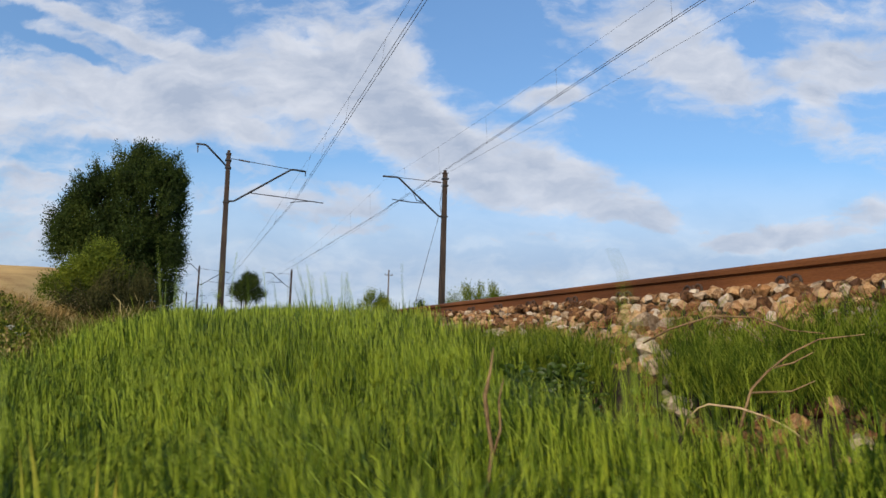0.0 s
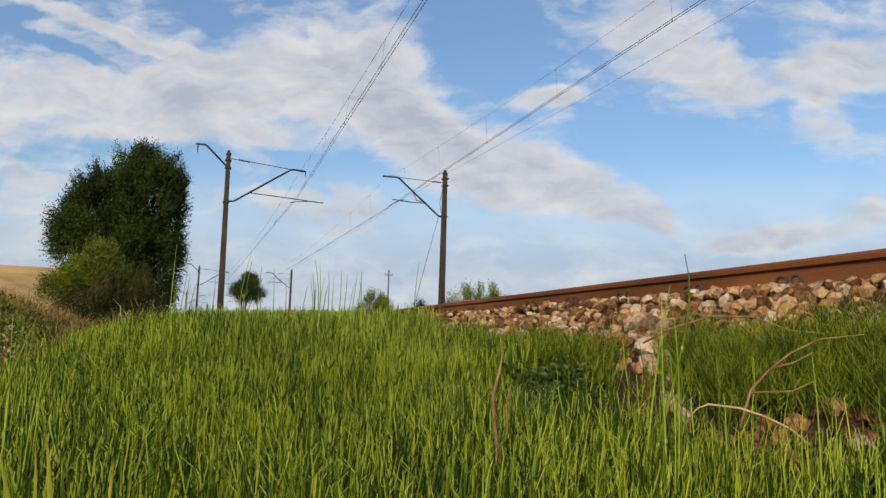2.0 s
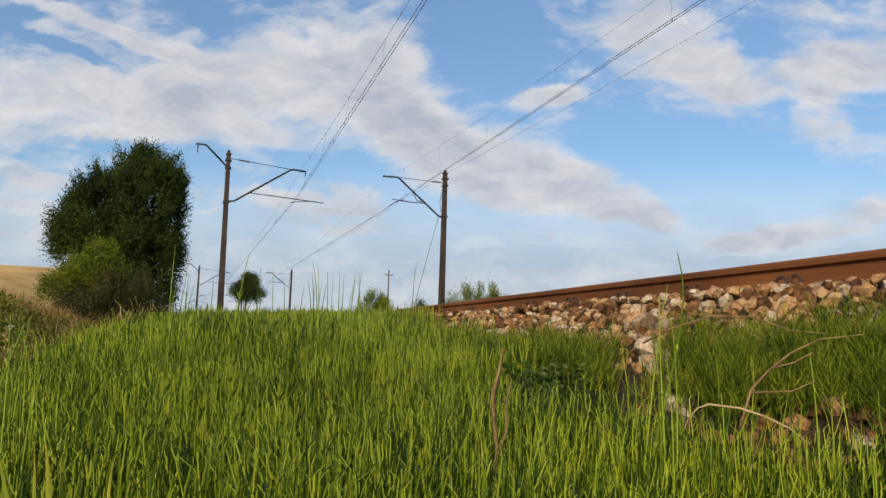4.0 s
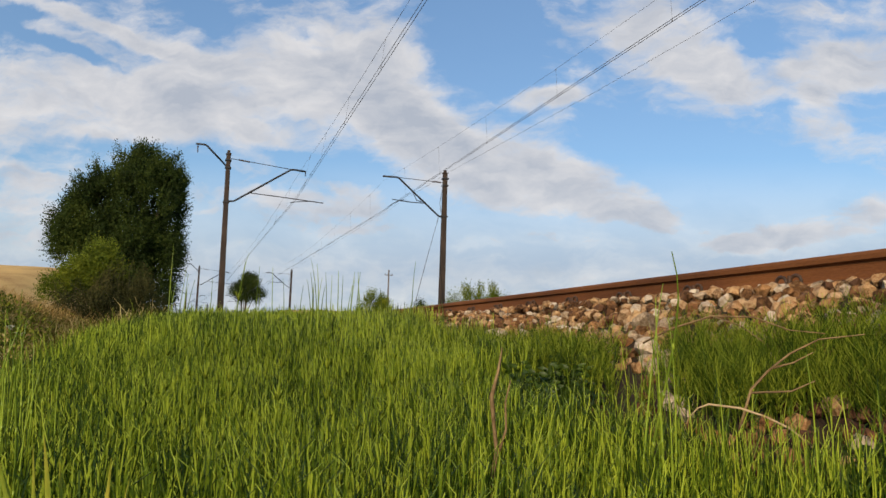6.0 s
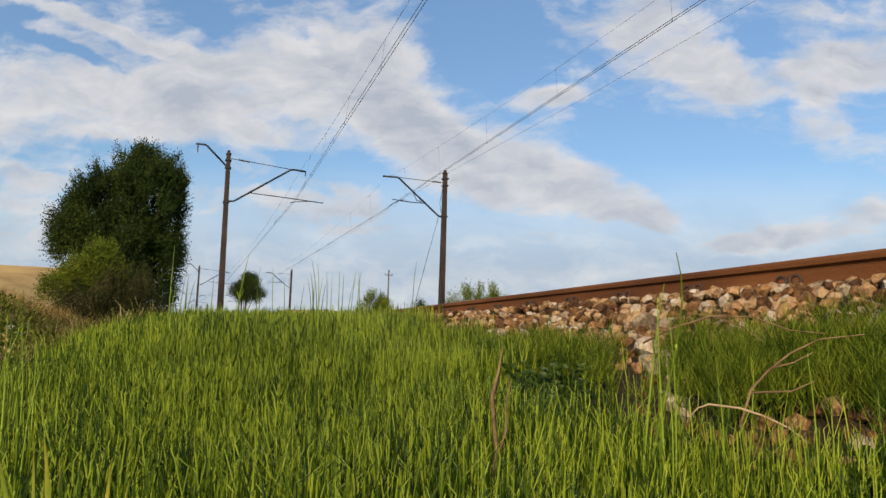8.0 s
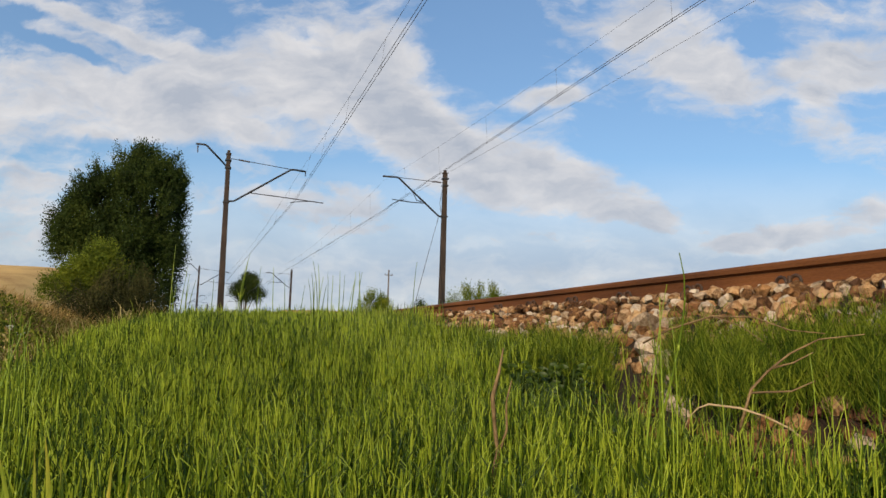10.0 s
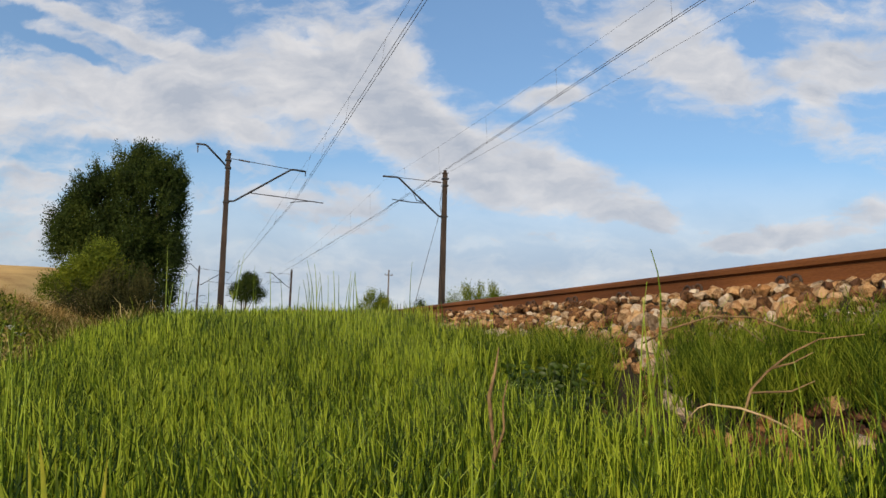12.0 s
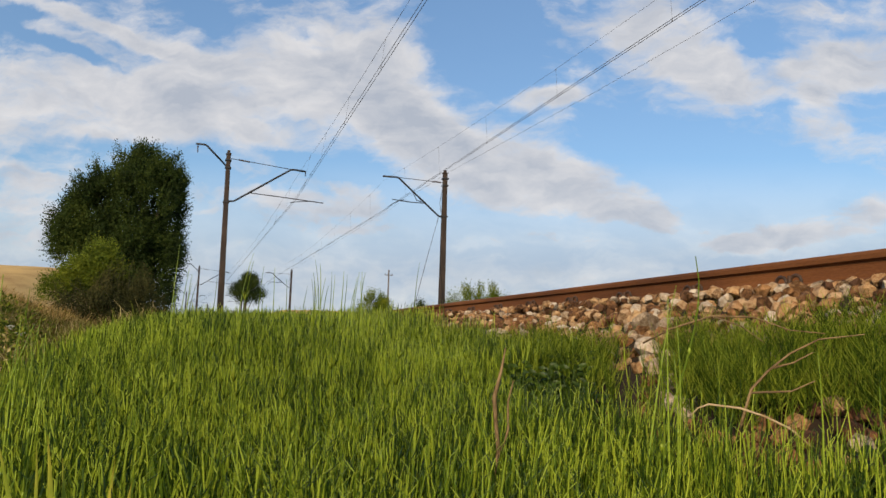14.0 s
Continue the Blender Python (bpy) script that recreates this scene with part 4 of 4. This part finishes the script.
def build_singles():
    tall = "tall single green horsetail stalk above the grass"
    stalk(0.86, 1.22, 0.1, 0.60, 0.285, (-0.035, -0.14), 0.0042, 0.58, "tall swaying horsetail stalk with a curled thin tip", 5, True)
    stalk(0.845, 1.20, 0.1, 0.53, 0.10, (0.0, 0.02), 0.003, 0.5, tall, 4)
    rng = random.Random(8)
    for px, y, top in ((0.39, 2.46, 0.77), (0.37, 2.45, 0.70), (0.43, 2.46, 0.73), (0.46, 2.46, 0.72), (0.49, 2.44, 0.72), (0.51, 2.44, 0.735), (0.53, 2.44, 0.735), (0.545, 2.4, 0.70), (0.72, 2.4, 0.78), (0.12, 2.5, 0.785), (0.17, 2.5, 0.74), (0.25, 2.5, 0.74),
                       (0.28, 2.5, 0.70), (-0.09, 2.5, 0.80), (-0.07, 2.5, 0.72), (-0.05, 2.5, 0.68), (0.03, 2.5, 0.69), (0.2, 2.5, 0.68), (0.62, 2.4, 0.68), (0.33, 2.5, 0.68), (-0.27, 1.17, 0.57), (-0.25, 1.2, 0.52), (-0.29, 1.15, 0.50)):
        far = 1.75 if y > 2.3 else 1.0
        px, y, top = px * far, y * far, 0.5 + (top - 0.5) * far
        z = on(px, y)
        stalk(px, y, z - 0.02, top - z + 0.03, rng.uniform(-0.06, 0.08), (rng.uniform(-0.03, 0.03), rng.uniform(-0.04, 0.04)), 0.0026 * far ** 0.7, rng.uniform(0.25, 0.5), tall, 5, rng.random() < 0.6)
    for px, y, top in ((0.093, 1.9, 0.70), (0.0, 1.8, 0.47), (0.37, 1.95, 0.58), (-0.05, 1.75, 0.53), (0.03, 1.9, 0.55), (0.10, 1.8, 0.50), (-0.2, 1.6, 0.44), (0.2, 1.7, 0.50), (0.33, 1.8, 0.50), (0.42, 1.6, 0.45), (0.3, 1.35, 0.38), (0.52, 1.9, 0.52), (0.62, 1.5, 0.43), (-0.3, 2.0, 0.48), (0.75, 1.9, 0.52), (0.95, 1.6, 0.47), (0.05, 1.3, 0.37), (0.98, 1.25, 0.44)):
        z = on(px, y)
        stalk(px, y, z - 0.02, top - z + 0.02, rng.uniform(-0.05, 0.05), (rng.uniform(-0.02, 0.02), rng.uniform(-0.02, 0.02)), 0.0026, rng.uniform(0.2, 0.35), "dark green jointed horsetail shoot among the paler grass", 0, True)
    pale = "pale green horsetail shoot standing clear of the grass"
    for px, y, top in ((-0.419, 1.956, 0.60), (-0.40, 1.9, 0.53), (-0.349, 1.561, 0.53), (-0.332, 1.463, 0.485), (-0.327, 1.668, 0.485), (-0.45, 2.05, 0.52), (-0.36, 1.75, 0.5), (-0.30, 1.5, 0.43), (-0.26, 1.62, 0.43), (-0.28, 1.36, 0.4),
                       (0.385, 2.46, 0.73), (0.395, 2.5, 0.70), (0.405, 2.44, 0.715), (0.375, 2.5, 0.68), (0.415, 2.5, 0.69), (0.40, 2.42, 0.76), (0.47, 2.48, 0.745), (0.50, 2.5, 0.70), (0.52, 2.46, 0.72), (0.54, 2.47, 0.745), (-0.055, 2.46, 0.70), (-0.04, 2.48, 0.67), (-0.08, 2.44, 0.69), (-0.1, 2.47, 0.67),
                       (0.895, 1.163, 0.60), (0.905, 1.157, 0.56), (0.885, 1.18, 0.53), (0.875, 1.15, 0.49), (1.187, 1.073, 0.495), (1.10, 1.25, 0.40), (1.28, 1.12, 0.38), (1.0, 1.72, 0.40), (0.93, 1.68, 0.44), (1.16, 1.66, 0.42), (1.05, 1.6, 0.38)):
        far = 1.75 if y > 2.3 else 1.0
        px, y, top = px * far, y * far, 0.5 + (top - 0.5) * far
        z = on(px, y)
        stalk(px, y, z - 0.02, top - z + 0.02, rng.uniform(-0.05, 0.06), (rng.uniform(-0.03, 0.03), rng.uniform(-0.05, 0.05)), rng.uniform(0.0024, 0.0032) * far ** 0.7, rng.uniform(0.25, 0.5), pale, 5, rng.random() < 0.2)
    # dead forked weed
    weed = tagged(new("dead_weed"), "dead brown forked weed stalk standing in the grass", "plant")
    weed.matrix_basis = pose(0.52, 1.18, 0.10)
    part("stem", mesh("stem", *sweep([(-0.005, 0, 0), (0.0, 0, 0.14), (0.012, 0, 0.2), (0.005, 0, 0.25), (0.0, 0, 0.3), (0.012, 0, 0.345), (0.02, 0, 0.39)], [0.0048, 0.0044, 0.004, 0.0038, 0.0044, 0.0028, 0.0012], 6), M_TWIG, True), weed)
    part("side_branch", mesh("side_branch", *sweep([(0.012, 0, 0.19), (0.03, 0.0, 0.24), (0.028, 0, 0.29), (0.038, 0, 0.33)], [0.003, 0.0026, 0.002, 0.001], 5), M_TWIG, True), weed)
    SWAYING.append((weed, 0.12, 0.1, 1.0))
    # bleached bent straw
    tagged(new("straw", mesh("straw", *sweep([(1.195, 1.5, 0.26), (1.207, 1.483, 0.32), (1.222, 1.465, 0.346), (1.24, 1.445, 0.357), (1.29, 1.39, 0.352), (1.33, 1.35, 0.335), (1.37, 1.315, 0.31), (1.40, 1.28, 0.27)], [0.001, 0.0012, 0.002, 0.0028, 0.003, 0.003, 0.003, 0.0025], 7), M_STRAW, True)), "bleached straw stem bent over the grass", "dead stem")
    twig = tagged(new("dead_branch"), "dead brown branched twig lying on the slope", "branch")
    twig.matrix_basis = pose(1.45, 1.52, 0.39)
    part("main_twig", mesh("main_twig", *sweep([(-0.03, 0.02, -0.12), (0, 0, 0), (0.03, -0.03, 0.05), (0.07, -0.07, 0.1), (0.12, -0.12, 0.14), (0.19, -0.2, 0.155)], [0.00442, 0.00398, 0.00354, 0.00309, 0.0023, 0.00133], 7), M_TWIG, True), twig)
    part("side_twig", mesh("side_twig", *sweep([(0.04, -0.04, 0.06), (0.09, -0.06, 0.075), (0.12, -0.1, 0.105)], [0.00354, 0.00265, 0.00133], 6), M_TWIG, True), twig)
    part("side_twig", mesh("side_twig", *sweep([(0.0, 0.0, -0.01), (0.06, -0.08, 0.0), (0.1, -0.12, 0.03)], [0.00354, 0.00265, 0.00133], 6), M_TWIG, True), twig)
    arch = tagged(new("dead_branch"), "thin dark dead twig arching over the stones", "branch")
    arch.matrix_basis = pose(1.58, 1.95, 0.45)
    part("main_twig", mesh("main_twig", *sweep([(-0.1, 0.1, 0.06), (-0.04, 0.03, 0.11), (0.03, -0.1, 0.155), (0.09, -0.22, 0.15), (0.13, -0.32, 0.11), (0.16, -0.42, 0.1)], [0.00354, 0.00354, 0.00309, 0.00265, 0.00177, 0.00133], 6), M_TWIG, True), arch)
    part("side_twig", mesh("side_twig", *sweep([(0.03, -0.1, 0.155), (0.06, -0.2, 0.12), (0.07, -0.28, 0.07)], [0.00265, 0.00177, 0.000884], 6), M_TWIG, True), arch)


def blade(base, tip, width, fold=0.3):
    """A broad pointed leaf, folded along the middle, bowed at the tip."""
    base, tip = Vector(base), Vector(tip)
    d = tip - base
    w = d.cross(Vector((0.33, 0.94, 0))).normalized()
    nrm = w.cross(d).normalized()
    verts, faces, n = [], [], 8
    for k in range(n + 1):
        t = k / n
        c = base + d * t + nrm * (0.1 * d.length * math.sin(math.pi * t))
        half = width * max(0.03, math.sin(math.pi * (0.12 + 0.88 * t)) ** 0.8) * 0.5
        verts += [c + w * half + nrm * half * fold, c - nrm * 0.0008, c - w * half + nrm * half * fold]
    for k in range(n):
        o = k * 3
        faces += [(o, o + 1, o + 4, o + 3), (o + 1, o + 2, o + 5, o + 4)]
    return verts, faces


def build_leaves():
    rng = random.Random(17)
    clump = tagged(new("yellowing_plant"), "yellowing broad-bladed plant low in the grass", "plant")
    o = Vector((-0.165, 0.92, 0.12))
    clump.matrix_basis = pose(*o)
    for x, y, h in ((-0.055, 0.0, 0.215), (-0.035, 0.01, 0.25), (-0.015, 0.0, 0.27), (0.0, 0.012, 0.255), (0.022, 0.0, 0.265), (0.045, 0.01, 0.235), (0.06, 0.0, 0.22), (-0.07, 0.02, 0.21), (0.08, 0.01, 0.20), (0.03, -0.03, 0.22), (-0.03, -0.04, 0.2), (0.1, -0.02, 0.17)):
        part("leaf", mesh("leaf", *blade((x * 0.7, y, -0.05), (x + rng.uniform(-0.035, 0.045), y + rng.uniform(-0.03, 0.03), h * rng.uniform(0.85, 1.05)), rng.uniform(0.007, 0.011)), M_YELLOW, True), clump)
    SWAYING.append((clump, 0.2, 0.1, 1.0))
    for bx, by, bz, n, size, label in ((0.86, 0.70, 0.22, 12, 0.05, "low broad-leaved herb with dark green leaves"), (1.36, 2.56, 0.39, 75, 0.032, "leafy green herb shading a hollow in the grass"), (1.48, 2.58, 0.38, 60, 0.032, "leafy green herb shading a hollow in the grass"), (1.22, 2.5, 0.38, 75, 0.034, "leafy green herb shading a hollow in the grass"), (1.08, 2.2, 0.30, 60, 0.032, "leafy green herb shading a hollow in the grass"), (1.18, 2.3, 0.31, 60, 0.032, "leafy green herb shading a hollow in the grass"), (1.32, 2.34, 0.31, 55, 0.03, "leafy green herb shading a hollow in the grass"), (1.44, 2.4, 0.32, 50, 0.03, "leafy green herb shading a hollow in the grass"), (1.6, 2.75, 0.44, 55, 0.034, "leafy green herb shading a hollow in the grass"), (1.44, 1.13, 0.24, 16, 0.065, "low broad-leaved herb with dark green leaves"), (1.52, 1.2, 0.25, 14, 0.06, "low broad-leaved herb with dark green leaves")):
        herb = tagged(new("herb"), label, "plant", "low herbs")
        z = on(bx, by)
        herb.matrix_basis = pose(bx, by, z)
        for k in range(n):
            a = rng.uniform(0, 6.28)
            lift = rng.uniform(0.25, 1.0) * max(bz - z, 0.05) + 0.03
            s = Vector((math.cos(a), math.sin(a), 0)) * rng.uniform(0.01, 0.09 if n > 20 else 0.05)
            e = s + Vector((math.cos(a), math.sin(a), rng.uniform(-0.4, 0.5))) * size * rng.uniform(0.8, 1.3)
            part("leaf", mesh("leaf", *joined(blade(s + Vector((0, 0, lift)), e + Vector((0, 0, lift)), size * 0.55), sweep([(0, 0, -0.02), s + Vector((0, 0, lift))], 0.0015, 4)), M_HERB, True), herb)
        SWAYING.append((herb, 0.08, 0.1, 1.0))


build_singles()
build_leaves()
build_rocks()
build_ballast()

# ---- wind ----
# time and how far, in degrees, a single tall stalk is blown over; gusts at the start and towards the end
GUSTS = [(0.0, -21), (0.2, 19), (0.4, -7), (0.6, 9), (0.8, -4), (1.0, -4), (1.2, 1), (1.4, -5), (1.6, -4), (1.8, 6), (2.0, 4), (2.2, 4), (2.4, 0.5), (2.6, 1), (2.8, -0.5), (3.0, 0),
         (3.8, 1.5), (4.6, -0.5), (5.4, 0.5), (6.0, -0.5), (6.5, 0), (7.0, -1), (7.5, -0.6), (8.0, 0.5), (8.8, -1), (9.6, 1), (10.3, 3), (10.6, 6.5), (10.8, 0), (11.1, -0.5), (11.3, 6), (11.6, 8),
         (11.8, 27), (12.0, -7), (12.2, 4.5), (12.5, 7), (12.7, 7), (13.0, -1.5), (13.2, 9), (13.5, 10.5), (13.7, 10), (14.0, 6)]


def motions():
    axis = Vector((0.333, 0.943, 0.0))
    for k, (ob, share, lag, gain) in enumerate(SWAYING):
        home = ob.matrix_basis.copy()
        rows = []
        for i, (t, deg) in enumerate(GUSTS):
            wobble = 0.25 * share * math.sin(5.1 * t + 1.7 * k) * min(abs(deg) + 1.0, 6)
            rows.append((t, home @ Matrix.Rotation(radians(deg * share * gain + wobble), 4, axis)))
        walk(ob, rows)


motions()
